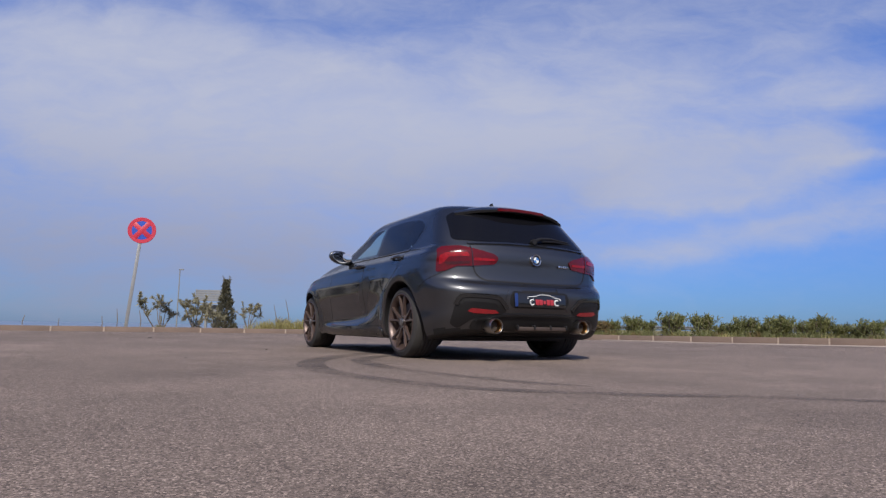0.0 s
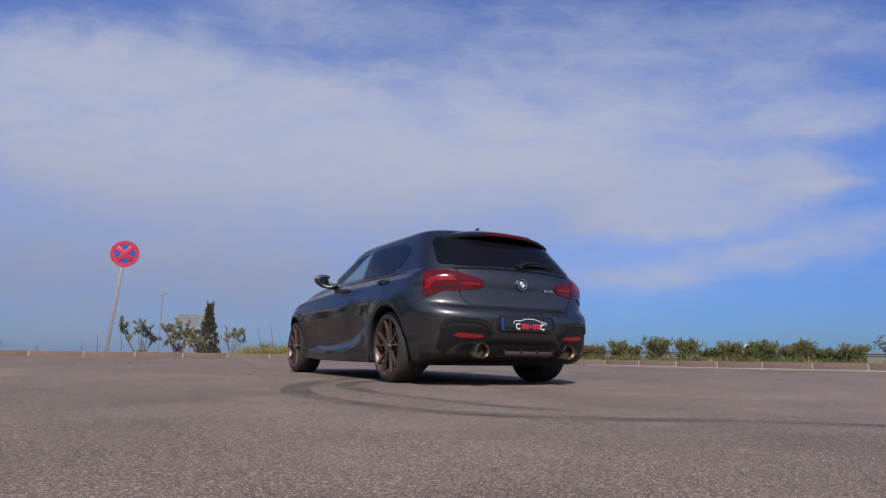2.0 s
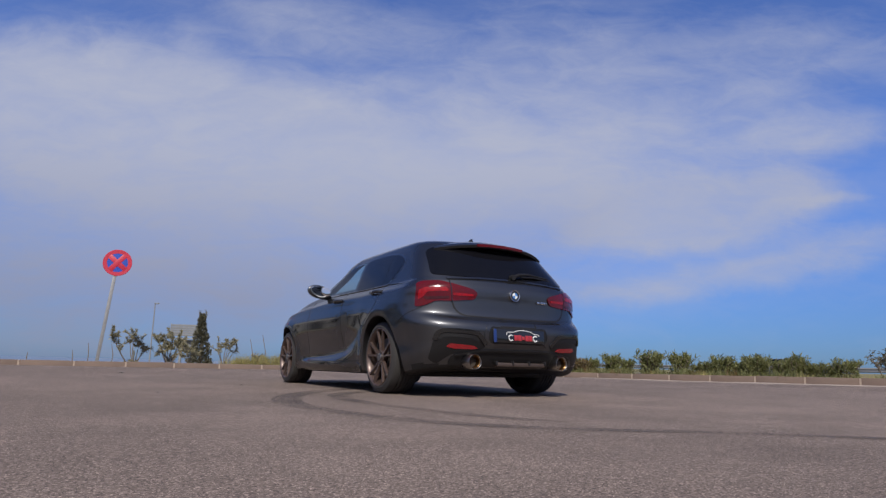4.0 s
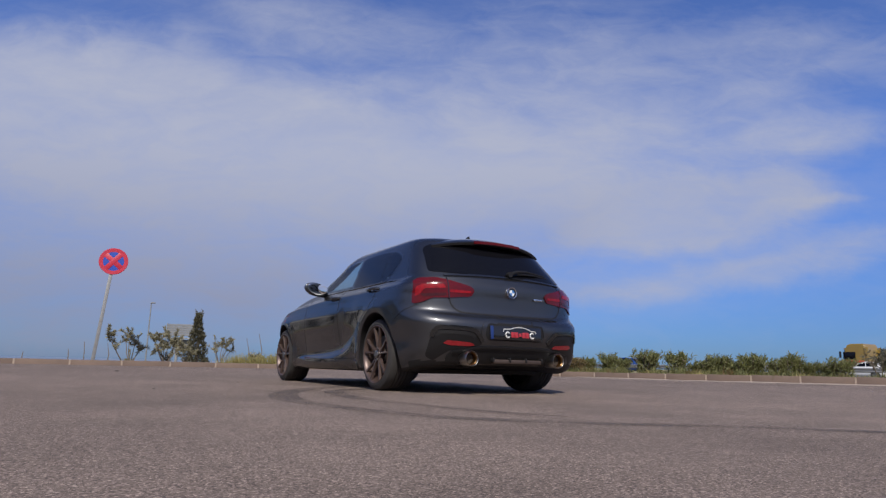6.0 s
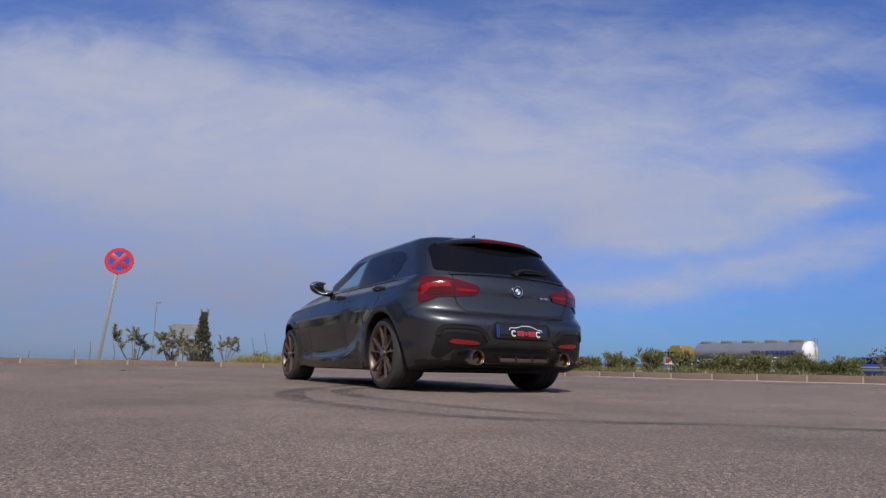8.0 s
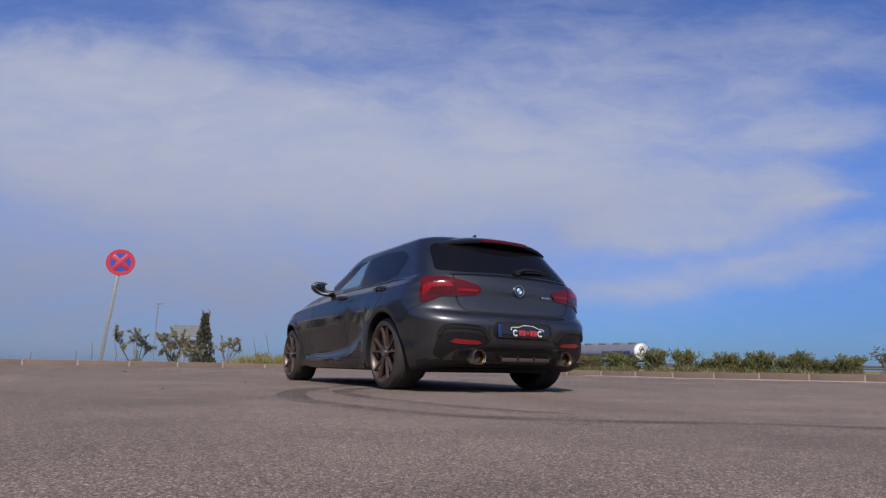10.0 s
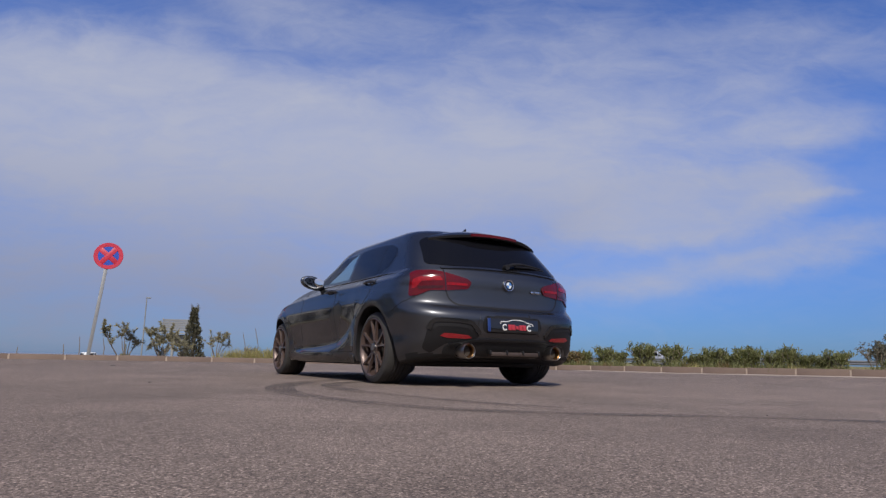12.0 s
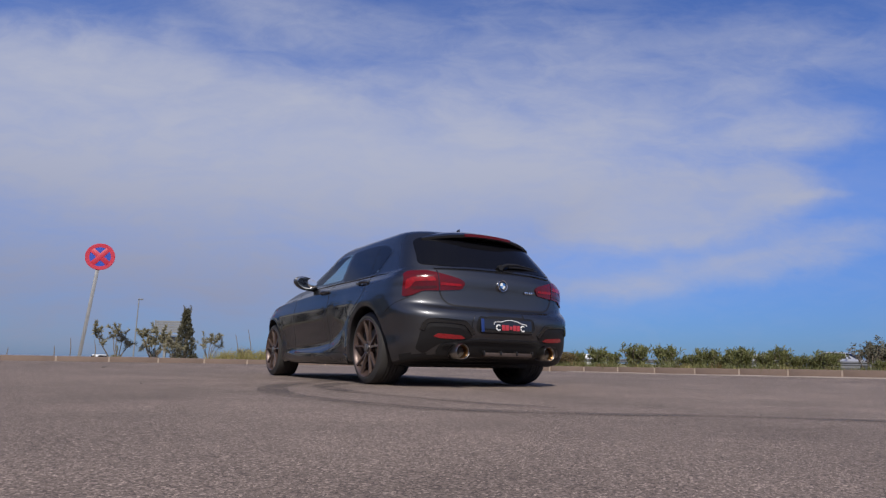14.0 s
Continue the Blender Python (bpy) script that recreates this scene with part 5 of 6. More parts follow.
def leggy_shrub(label, seed, at, stems, leaves):
    """Bare stems, each (knee x, knee z, head x, head z, head radius), carrying a tuft of upturned leaves."""
    rng = random.Random(seed)
    th = thing("oleander_shrub", label, "shrub", "open-side shrubs", pose(at[0], at[1], 0.0))
    wood, crown = bmesh.new(), bmesh.new()
    for kx, kz, hx, hz, r in stems:
        r *= 1.12
        dy = rng.uniform(-0.18, 0.18)
        knee, head = Vector((kx, dy * 0.5, kz)), Vector((hx, dy, hz))
        tube(wood, [(0.02 * rng.uniform(-1, 1), 0, -0.08), knee * 0.5 + Vector((0.01, 0, 0)), knee, knee.lerp(head, 0.5) + Vector((rng.uniform(-0.02, 0.02), 0, 0)), head], [0.016, 0.014, 0.011, 0.008, 0.004], 6)
        twigs = []
        for j in range(7):
            start = knee.lerp(head, rng.uniform(0.72, 1.0))
            end = head + Vector((rng.gauss(0, 0.75), rng.gauss(0, 0.6), rng.gauss(0.15, 0.65))) * r
            tube(wood, [start, (start + end) / 2, end], [0.006, 0.004, 0.002], 4)
            twigs.append((start, end))
        for i in range(int(1.35 * leaves * (r / 0.13) ** 1.5)):
            start, end = rng.choice(twigs)
            p = start.lerp(end, 1 - 0.6 * rng.random() ** 1.6)
            d = ((p - head) / r * 0.5 + Vector((rng.gauss(0, 0.6), rng.gauss(0, 0.6), rng.gauss(0.7, 0.5)))).normalized()
            leaf(crown, p, d, rng.uniform(0.06, 0.125), rng.uniform(0.012, 0.021), rng)
    part("stem", wood, BARK, th, "bare grey-brown stems")
    part("crown", crown, LEAF_PALE, th, "", 80)
    return th


def cypress(label, m):
    rng = random.Random(5)
    th = thing("cypress_tree", label, "cypress")
    wood, crown = bmesh.new(), bmesh.new()
    tube(wood, [(0, 0, -0.1), (0.02, 0, 0.7), (0.05, 0, 1.5)], [0.06, 0.04, 0.008], 8)
    H = 1.62
    for i in range(1300):
        t = rng.random() ** 1.2
        z = 0.03 + t * (H - 0.05)
        prof = curve([(0, 0.32), (0.15, 0.33), (0.4, 0.27), (0.62, 0.19), (0.78, 0.12), (0.9, 0.085), (1.0, 0.04)], t) * (0.95 + 0.30 * noise.noise((t * 9, 1, 0)) + 0.35 * noise.noise((rng.random() * 3, t * 6, 2)))
        a = rng.uniform(0, 2 * math.pi)
        r = prof * rng.random() ** 0.35
        p = Vector((r * math.cos(a) - 0.03 * t, r * math.sin(a), z))
        d = Vector((0.45 * math.cos(a), 0.45 * math.sin(a), 1)).normalized()
        for k in range(5):
            dd = (d + Vector((rng.gauss(0, 0.3), rng.gauss(0, 0.3), rng.gauss(0, 0.3)))).normalized()
            leaf(crown, p, dd, rng.uniform(0.05, 0.12), 0.022, rng)
    for top, hh in ((-0.14, 1.74), (0.07, 1.75), (-0.10, 1.60), (0.09, 1.64), (-0.02, 1.50)):
        tube(wood, [(0.03, 0, 1.2), (top * 0.7, 0, 1.45), (top, 0, hh)], [0.012, 0.008, 0.003], 4)
        for k in range(60):
            t = rng.random()
            p = Vector((0.03, 0, 1.2)).lerp(Vector((top, 0, hh)), t)
            leaf(crown, p, Vector((rng.gauss(0, 0.6), rng.gauss(0, 0.6), 1)).normalized(), 0.07, 0.018, rng)
    part("trunk", wood, BARK, th)
    part("crown", crown, CYPRESS, th, "dense dark green needles", 80)
    th.matrix_basis = m
    return th


def grass_tuft(seed, n, height, spread, name="grass_clump"):
    rng = random.Random(seed)
    bm = bmesh.new()
    for i in range(n):
        p = Vector((rng.gauss(0, spread), rng.gauss(0, spread * 0.5), -0.02))
        d = Vector((rng.gauss(0, 0.28), rng.gauss(0, 0.28), 1)).normalized()
        leaf(bm, p, d, height * rng.uniform(0.4, 1.0), 0.011, rng)
    return bm


def plant_beds():
    kinds = [shrub("oleander_bush", "green oleander bush in the strip behind the kerb", "bush", 10 + k, 0.64, 0.44 + 0.06 * (k % 2), 11 + k, 1500, 0.135, 0.022, LEAF, 0.10, 1.5, "hedge bushes") for k in range(4)]
    dry = shrub("oleander_bush", "reddish half-dry oleander bush behind the kerb", "bush", 31, 0.46, 0.40, 9, 1000, 0.09, 0.02, LEAF_DRY, 0.10, 0.5, "hedge bushes")
    # along the road side of the lot: distance along the kerb, offset behind it, size
    rows = [(2.12, 1.4, 0.98), (2.57, 1.3, 0.98), (3.01, 1.3, 0.95), (3.48, 1.2, 0.88), (3.84, 1.3, 0.90), (4.30, 1.3, 1.12), (4.51, 1.6, 0.92), (5.36, 1.3, 1.26), (6.24, 1.4, 1.18), (6.74, 1.5, 0.78), (7.18, 1.2, 0.86), (7.41, 1.4, 1.10),
            (7.69, 1.6, 0.78), (8.03, 1.2, 0.88), (8.26, 1.4, 1.14), (8.80, 1.3, 0.93), (9.13, 1.4, 1.10), (9.50, 1.5, 0.85), (9.87, 1.5, 0.82), (10.22, 1.3, 1.00), (11.25, 1.3, 0.60), (11.61, 1.5, 0.92), (12.12, 1.4, 0.90)]
    rng = random.Random(3)
    for i, (s, off, size) in enumerate(rows):
        p, d = kerb_line(s)
        q = p + Vector((-d.y, d.x)) * off
        src = kinds[i % 4]
        m = pose(q.x, q.y, 0.09, 0, 0, rng.uniform(0, 360)) @ Matrix.Diagonal((size * rng.uniform(0.70, 0.88), size * rng.uniform(0.70, 0.88), size * rng.uniform(0.76, 0.86), 1))
        if i < 4:
            src.matrix_basis = m
        else:
            c = copy_thing(src, m)
            c.matrix_basis = m
    p, d = kerb_line(3.7)
    q = p + Vector((-d.y, d.x)) * 0.85
    dry.matrix_basis = pose(q.x, q.y, 0.09)
    q = q + Vector((0.35, 0.5))
    copy_thing(dry, pose(q.x, q.y, 0.09, 0, 0, 80))
    # taller, darker growth behind the hedge
    dark = shrub("wild_shrub", "tall dark straggly shrub behind the hedge", "shrub", 77, 1.25, 0.75, 11, 1500, 0.10, 0.035, CYPRESS, 0.3, 0.3, "far shrubs")
    dark.matrix_basis = pose(17.4, 4.25, -0.05)
    for x, y, sc, rz in ((19.6, 3.2, 1.15, 80), (22.0, 0.9, 1.1, 190), (20.6, 2.2, 1.0, 140)):
        copy_thing(dark, pose(x, y, -0.1, 0, 0, rz) @ Matrix.Scale(sc, 4))
    twig = shrub("wild_shrub", "thin grey half-bare shrub behind the hedge", "shrub", 79, 1.15, 0.7, 9, 400, 0.09, 0.03, CYPRESS, 0.4, 0.3, "far shrubs")
    twig.matrix_basis = pose(16.0, 3.95, -0.02)
    # open side: three sparse shrubs round the cypress
    leggy_shrub("bent oleander stem with a leafy head behind the kerb", 58, (-1.78, 12.9), [(-0.20, 0.36, -0.46, 0.80, 0.17), (-0.15, 0.28, -0.24, 0.46, 0.045), (-0.18, 0.34, -0.33, 0.62, 0.05)], 200)
    leggy_shrub("sparse leggy oleander shrub with bare stems behind the kerb", 51, (-1.66, 12.9), [(-0.06, 0.40, -0.04, 0.80, 0.145), (-0.09, 0.35, -0.14, 0.68, 0.10), (0.12, 0.28, 0.20, 0.58, 0.14), (0.04, 0.30, 0.10, 0.66, 0.09), (0.08, 0.20, 0.26, 0.46, 0.08), (0.0, 0.08, 0.0, 0.14, 0.09)], 150)
    leggy_shrub("broad leafy oleander shrub beside the cypress", 53, (-0.80, 13.4), [(-0.08, 0.40, -0.15, 0.80, 0.17), (0.05, 0.40, 0.09, 0.74, 0.18), (0.14, 0.35, 0.28, 0.69, 0.16), (-0.14, 0.38, -0.31, 0.74, 0.10), (-0.03, 0.25, -0.03, 0.55, 0.18), (0.12, 0.30, 0.20, 0.52, 0.14), (-0.12, 0.28, -0.22, 0.54, 0.11), (0.08, 0.08, 0.13, 0.20, 0.12), (0.1, 0.2, 0.38, 0.58, 0.11)], 210)
    leggy_shrub("small leafy oleander shrub against the cypress", 57, (-0.08, 14.6), [(-0.04, 0.25, -0.06, 0.50, 0.13), (0.05, 0.2, 0.08, 0.40, 0.13), (-0.05, 0.15, -0.14, 0.32, 0.10)], 170)
    leggy_shrub("fan-shaped oleander shrub with thin bare stems", 54, (0.667, 13.6), [(-0.06, 0.30, -0.14, 0.66, 0.12), (0.01, 0.35, 0.03, 0.74, 0.13), (0.10, 0.33, 0.24, 0.72, 0.13), (0.15, 0.27, 0.35, 0.54, 0.09), (-0.08, 0.26, -0.19, 0.52, 0.08), (0.05, 0.3, 0.13, 0.62, 0.11)], 130)
    cypress("young dark green cypress behind the kerb", pose(0.47, 16.1, 0.02))
    weed = shrub("wild_shrub", "low yellowish weedy shrub in the dry grass", "shrub", 61, 0.42, 0.30, 9, 520, 0.075, 0.022, LEAF_PALE, 0.10, 0.7, "dry-grass shrubs")
    weed.matrix_basis = pose(1.25, 12.1, 0.06)
    for x, y, sc, rz in ((1.7, 11.95, 0.8, 70), (2.05, 12.2, 1.1, 150), (0.85, 12.2, 0.6, 220), (2.6, 12.1, 1.0, 20)):
        copy_thing(weed, pose(x, y, 0.06, 0, 0, rz) @ Matrix.Scale(sc, 4))
    # dry grass
    for k, (x, y, n, hh, sp_) in enumerate(((0.45, 11.75, 150, 0.30, 0.16), (0.72, 11.7, 190, 0.42, 0.17), (1.0, 11.75, 190, 0.46, 0.20), (1.28, 11.65, 200, 0.44, 0.20), (1.5, 11.6, 210, 0.48, 0.22), (2.0, 11.7, 220, 0.55, 0.25), (2.6, 11.7, 260, 0.5, 0.3), (3.3, 11.8, 260, 0.5, 0.3))):
        tagged(part("grass_clump", grass_tuft(90 + k, n, hh, sp_), STRAW, None, "", 80, m=pose(x, y, 0.08)), "tall straw-coloured dry grass behind the kerb", "grass", "dry grass", "stuff")
    for k in range(26):
        s = rng.uniform(-9, 15)
        p, d = kerb_line(s)
        q = p + Vector((-d.y, d.x)) * rng.uniform(0.35, 1.4)
        tagged(part("weed_tuft", grass_tuft(200 + k, 30, 0.13, 0.10), STRAW, None, "", 80, m=pose(q.x, q.y, 0.10)), "small dry weeds in the soil strip", "weeds", "weeds", "stuff")
    # ragged green weeds at the hedge's foot
    for k in range(46):
        s = 2.6 + 0.2 * k + rng.uniform(-0.08, 0.08)
        p, d = kerb_line(s)
        q = p + Vector((-d.y, d.x)) * rng.uniform(0.35, 0.95)
        tagged(part("weed_tuft", grass_tuft(300 + k, 90, rng.uniform(0.18, 0.36), 0.14), (WEED_GREEN, WEED_GREEN, LEAF, LEAF_DRY, WEED_GREEN, STRAW)[k % 4 if s < 5 else k % 6], None, "", 80, m=pose(q.x, q.y, 0.10)), "ragged green and brown weeds at the hedge foot", "weeds", "hedge weeds", "stuff")
    # thin dead stalks
    for x, y, h0, ln in ((-4.6, 12.1, 0.30, 4), (-3.02, 12.2, 0.32, -3), (-3.9, 12.1, 0.24, -2), (1.35, 11.9, 0.85, -6), (1.05, 11.9, 0.72, -8), (-2.70, 12.3, 0.50, -3), (-2.2, 12.3, 0.48, -4), (-8.3, 12.5, 0.95, 3)):
        bm = bmesh.new()
        tube(bm, [(0, 0, -0.05), (0.02 * math.sin(ln), 0, h0 * 0.5), (math.sin(radians(ln)) * h0, 0.02, h0)], [0.012, 0.010, 0.006], 5)
        tagged(part("dead_stalk", bm, BARK, None, m=pose(x, y, 0.08)), "thin dry dead plant stalk", "stalk", "dead stalks")


plant_beds()

def tree_belt():
    """Dark trees round the back of the lot, behind the camera."""
    rng = random.Random(8)
    bm = bmesh.new()
    for k in range(90):
        a = radians(106 + 214 * (k + rng.uniform(-0.3, 0.3)) / 90)
        r = rng.uniform(34, 40)
        c = Vector((-3 + r * math.cos(a), -5 + r * math.sin(a), 0))
        # unseen trees made taller on this side to darken the car flank's reflection
        h = rng.uniform(4.5, 8.0) if a < radians(205) else rng.uniform(1.2, 2.6)
        for j in range(90):
            u = rng.random()
            q = c + Vector((rng.gauss(0, 1.3), rng.gauss(0, 1.3), 0.1 + u * h))
            d = Vector((rng.gauss(0, 1), rng.gauss(0, 1), rng.gauss(0.3, 0.8))).normalized()
            leaf(bm, q, d, rng.uniform(0.6, 1.1), rng.uniform(0.4, 0.8), rng)
    tagged(part("tree_belt", bm, CYPRESS, None, "", 80), "dark green belt of trees round the lot", "trees", "", "stuff")


tree_belt()

# ---- low white sheds at the lot's open end: unseen, added to reflect in the car ----
SHED_WALL = mat("whitewashed wall", (0.60, 0.58, 0.55), (0.48, 0.46, 0.43), 0.9, scale=0.8, bump=0.2, bscale=30)
SHED_ROOF = mat("grey roof sheet", (0.22, 0.21, 0.20), (0.16, 0.15, 0.145), 0.7, scale=1.5)


def shed(angle, reach, width, height):
    x, y = -0.9 + reach * math.cos(radians(angle)), 1.0 + reach * math.sin(radians(angle))
    th = thing("shed", "low whitewashed shed with a flat grey roof, unseen, added for reflections", "shed", "sheds", pose(x, y, -0.12, 0, 0, angle - 90))
    part("wall", bmesh_boxes([((0, 0, height / 2), (width, 3.0, height), 0.03)]), SHED_WALL, th)
    part("roof", bmesh_boxes([((0, 0, height + 0.06), (width + 0.4, 3.4, 0.12), 0.03)]), SHED_ROOF, th)
    door = part("door", bmesh_boxes([((-width * 0.25, -1.51, 1.02), (0.9, 0.05, 2.04), 0.01)]), TRIM, th, "dark door")
    part("handle", bmesh_boxes([((-width * 0.25 + 0.36, -1.55, 1.0), (0.03, 0.05, 0.14), 0.008)]), STEEL, door)
    for wx in (0.12, 0.36):
        window = part("window", bmesh_boxes([((width * wx, -1.51, 1.6), (0.7, 0.05, 0.8), 0.01)]), GALV, th)
        part("pane", bmesh_boxes([((width * wx, -1.54, 1.6), (0.6, 0.02, 0.7), 0.004)]), WINDOW_DARK, window)


for angle, reach, width, height in ((107.5, 30, 3.2, 3.6), (113, 31, 2.6, 3.0), (117, 30, 3.6, 3.8)):
    shed(angle, reach, width, height)

# ---- far side: poles, billboard, guardrail, road ----


def lamp_post(x, y, z, h):
    th = thing("lamp_post", "tall thin grey lamp post far behind the kerb", "lamp post", m=pose(x, y, z))
    bm = bmesh.new()
    tube(bm, [(0, 0, 0), (0, 0, h * 0.5), (0, 0, h)], [0.050, 0.040, 0.030], 8)
    part("pole", bm, GALV, th)
    part("lamp_head", bmesh_boxes([((0.10, 0, h), (0.28, 0.14, 0.07), 0.02)]), GALV, th)


lamp_post(1.48, 38.6, -1.9, 5.55)


def billboard():
    th = thing("billboard", "pale grey slatted billboard seen from behind, far off", "billboard", m=pose(9.7, 80.2, -2.0, 0, 0, -28))
    for k in range(5):
        part("slat", bmesh_boxes([((0, 0, 5.20 + 0.29 * k), (3.6, 0.06, 0.275), 0.01)]), BOARD, th)
    for x in (-1.78, 1.78):
        part("frame_post", bmesh_boxes([((x, 0.05, 5.8), (0.10, 0.12, 1.6), 0.01)]), GALV, th)
    part("walkway", bmesh_boxes([((0, -0.5, 4.75), (3.8, 0.7, 0.12), 0.01)]), GALV, th)
    part("lower_panel", bmesh_boxes([((0.55, 0, 4.0), (2.3, 0.3, 1.2), 0.02)]), BOARD, th)
    for x in (-0.4, 1.4):
        part("leg", bmesh_boxes([((x, 0.2, 2.0), (0.28, 0.28, 4.2), 0.02)]), GALV, th)


BOARD = mat("weathered pale board", (0.20, 0.205, 0.215), (0.16, 0.165, 0.175), 0.7, scale=1.5, bump=0.1)
billboard()

# road frame: along points towards the right, away points off the lot
ALONG = Vector((0.0376, -0.9993, 0)).normalized()
AWAY = Vector((0.9993, 0.0376, 0)).normalized()
EYE = Vector((-3.265, -5.17, 0))


def on_road(a, d, z=0.0):
    """A place d metres out from the lot and a metres along the road."""
    return EYE + AWAY * d + ALONG * a + Vector((0, 0, z))


def road_strip():
    for d0, d1, lb in ((47.5, 53.5, "grey asphalt carriageway"), (54.5, 64.5, "grey asphalt far carriageway")):
        pts = [on_road(a, d) for a, d in ((-135, d0), (110, d0), (110, d1), (-135, d1))]
        sheet("road", [(p.x, p.y) for p in pts], -0.03, ROAD, lb, "road")
    bank = bmesh.new()
    prev = None
    for k in range(62):
        a = -140 + 4.2 * k
        hh = 0.42 + 0.12 * noise.noise((a * 0.11, 2.0, 0))
        row = [bank.verts.new(on_road(a, d, z)) for d, z in ((65.0, -0.13), (66.2, hh * 0.8), (67.5, hh), (70.5, -0.13))]
        if prev:
            for j in range(3):
                bank.faces.new((prev[j], prev[j + 1], row[j + 1], row[j]))
        prev = row
    bmesh.ops.recalc_face_normals(bank, faces=bank.faces[:])
    tagged(part("bank", bank, FIELD), "low dry grassy bank beyond the road", "bank", kind="structure")
    rail = thing("guardrail", "galvanised steel guardrail along the road", "guardrail")
    ang = math.degrees(math.atan2(ALONG.y, ALONG.x))
    bm = bmesh.new()
    prof = [(0.0, 0.44), (-0.05, 0.50), (-0.05, 0.545), (0.0, 0.58), (0.0, 0.61), (-0.05, 0.645), (-0.05, 0.69), (0.0, 0.75)]
    ends = [[bm.verts.new((x, y, z)) for y, z in prof] for x in (-75, 40)]
    for k in range(len(prof) - 1):
        bm.faces.new((ends[0][k], ends[1][k], ends[1][k + 1], ends[0][k + 1]))
    o = on_road(0, 46.0)
    part("rail_beam", bm, GALV, rail, "corrugated steel beam", 60, m=pose(o.x, o.y, 0, 0, 0, ang))
    bm = bmesh.new()
    box(bm, (0, 0.06, 0.33), (0.10, 0.08, 0.90), 0.005)
    post = part("rail_post", bm, GALV, rail)
    for k in range(30):
        q = on_road(-74 + 3.9 * k, 46.0)
        c = post if k == 0 else post.copy()
        if k:
            scene.collection.objects.link(c)
        c.matrix_basis = pose(q.x, q.y, 0, 0, 0, ang)


road_strip()

# ---- passing traffic ----
TRAFFIC_LEVELS = [
    (0.0, 0.24, 0.20, 0.20, -0.85, 0.74, 3.40),
    (2.0, 0.40, 0.36, 0.38, -0.92, 0.84, 3.50),
    (4.0, 0.62, 0.60, 0.58, -0.92, 0.87, 3.48),
    (6.0, 0.82, 0.80, 0.74, -0.88, 0.85, 3.34),
    (8.0, 0.96, 0.93, 0.82, -0.82, 0.80, 3.12),
]


def traffic_cabin(top, tail):
    return [(9.0, 0.99, 0.96, 0.99, tail, 0.77, 2.15), (11.0, 1.16, 1.16, 1.18, tail + 0.10, 0.70, 1.72), (13.0, top - 0.09, top - 0.07, top - 0.07, tail + 0.22, 0.60, 1.25), (15.0, top - 0.02, top - 0.02, top - 0.02, tail + 0.55, 0.38, 0.85), (16.0, top, top, top, tail + 0.75, 0.2, 0.65)]


def traffic_wheel(parent, x, y, s):
    w = thing("wheel", "", "", m=pose(x, y, 0.32))
    w.parent = parent
    bm = bmesh.new()
    lathe(bm, [(s * a, r) for a, r in [(0.0, 0.21), (0.0, 0.27), (-0.02, 0.315), (-0.19, 0.315), (-0.21, 0.27), (-0.21, 0.21)]], 28, closed=True)
    part("tyre", bm, RUBBER, w)
    bm = bmesh.new()
    lathe(bm, [(s * a, r) for a, r in [(-0.01, 0.215), (-0.03, 0.20), (-0.02, 0.05), (-0.01, 0.02)]], 20)
    part("rim", bm, STEEL, w)


def traffic_car(label, colour, top=1.46, tail=-0.66, category="car"):
    car = thing("passing_car", label, category, "road traffic")
    tab = traffic_cabin(top, tail)
    shell = car_shell((10, 18, 8), 0.4, TRAFFIC_LEVELS, tab, lambda p, v: p)
    tree = BVHTree.FromBMesh(shell)
    part("body", shell, colour, car, "", 40)
    t = top - 0.11
    for sx in (-1, 1):
        for nm, poly in (("front_window", [(1.72, 1.0), (1.30, t), (0.75, t + 0.01), (0.72, 1.0)]), ("rear_window", [(0.66, 1.0), (0.70, t + 0.01), (tail + 0.62, t), (tail + 0.36, 1.0)])):
            part(nm, skin(tree, rounded(poly, 0.04), "x", sx, 0.006, 0.01, 0.15), WINDOW_DARK, car, "dark side window")
        part("headlamp", skin(tree, [(sx * 0.55, 0.66), (sx * 0.74, 0.68), (sx * 0.74, 0.76), (sx * 0.55, 0.75)], "y", 1, 0.006, 0.01, 0.1), MIRROR, car)
        part("tail_lamp", skin(tree, [(sx * 0.55, 0.72), (sx * 0.76, 0.72), (sx * 0.76, 0.86), (sx * 0.55, 0.86)], "y", -1, 0.006, 0.01, 0.1), LAMP_RED, car)
        for ya in (0.0, 2.62):
            part("wheel_arch", skin(tree, [(ya + 0.36 * math.cos(a), 0.30 + 0.36 * math.sin(a)) for a in [math.pi * k / 12 for k in range(13)]], "x", sx, 0.004, 0.006, 0.2), TRIM, car)
            traffic_wheel(car, sx * 0.885, ya, sx)
        bm = bmesh.new()
        box(bm, (sx * 0.90, 1.52, 1.0), (0.16, 0.10, 0.11), 0.03)
        part("door_mirror", bm, colour, car)
    part("windscreen", skin(tree, [(-0.60, 1.03), (-0.50, t - 0.02), (0.50, t - 0.02), (0.60, 1.03)], "y", 1, 0.006, 0.01, 0.15), WINDOW_DARK, car)
    part("rear_windscreen", skin(tree, [(-0.58, 1.03), (-0.50, t - 0.02), (0.50, t - 0.02), (0.58, 1.03)], "y", -1, 0.006, 0.01, 0.15), WINDOW_DARK, car)
    return car


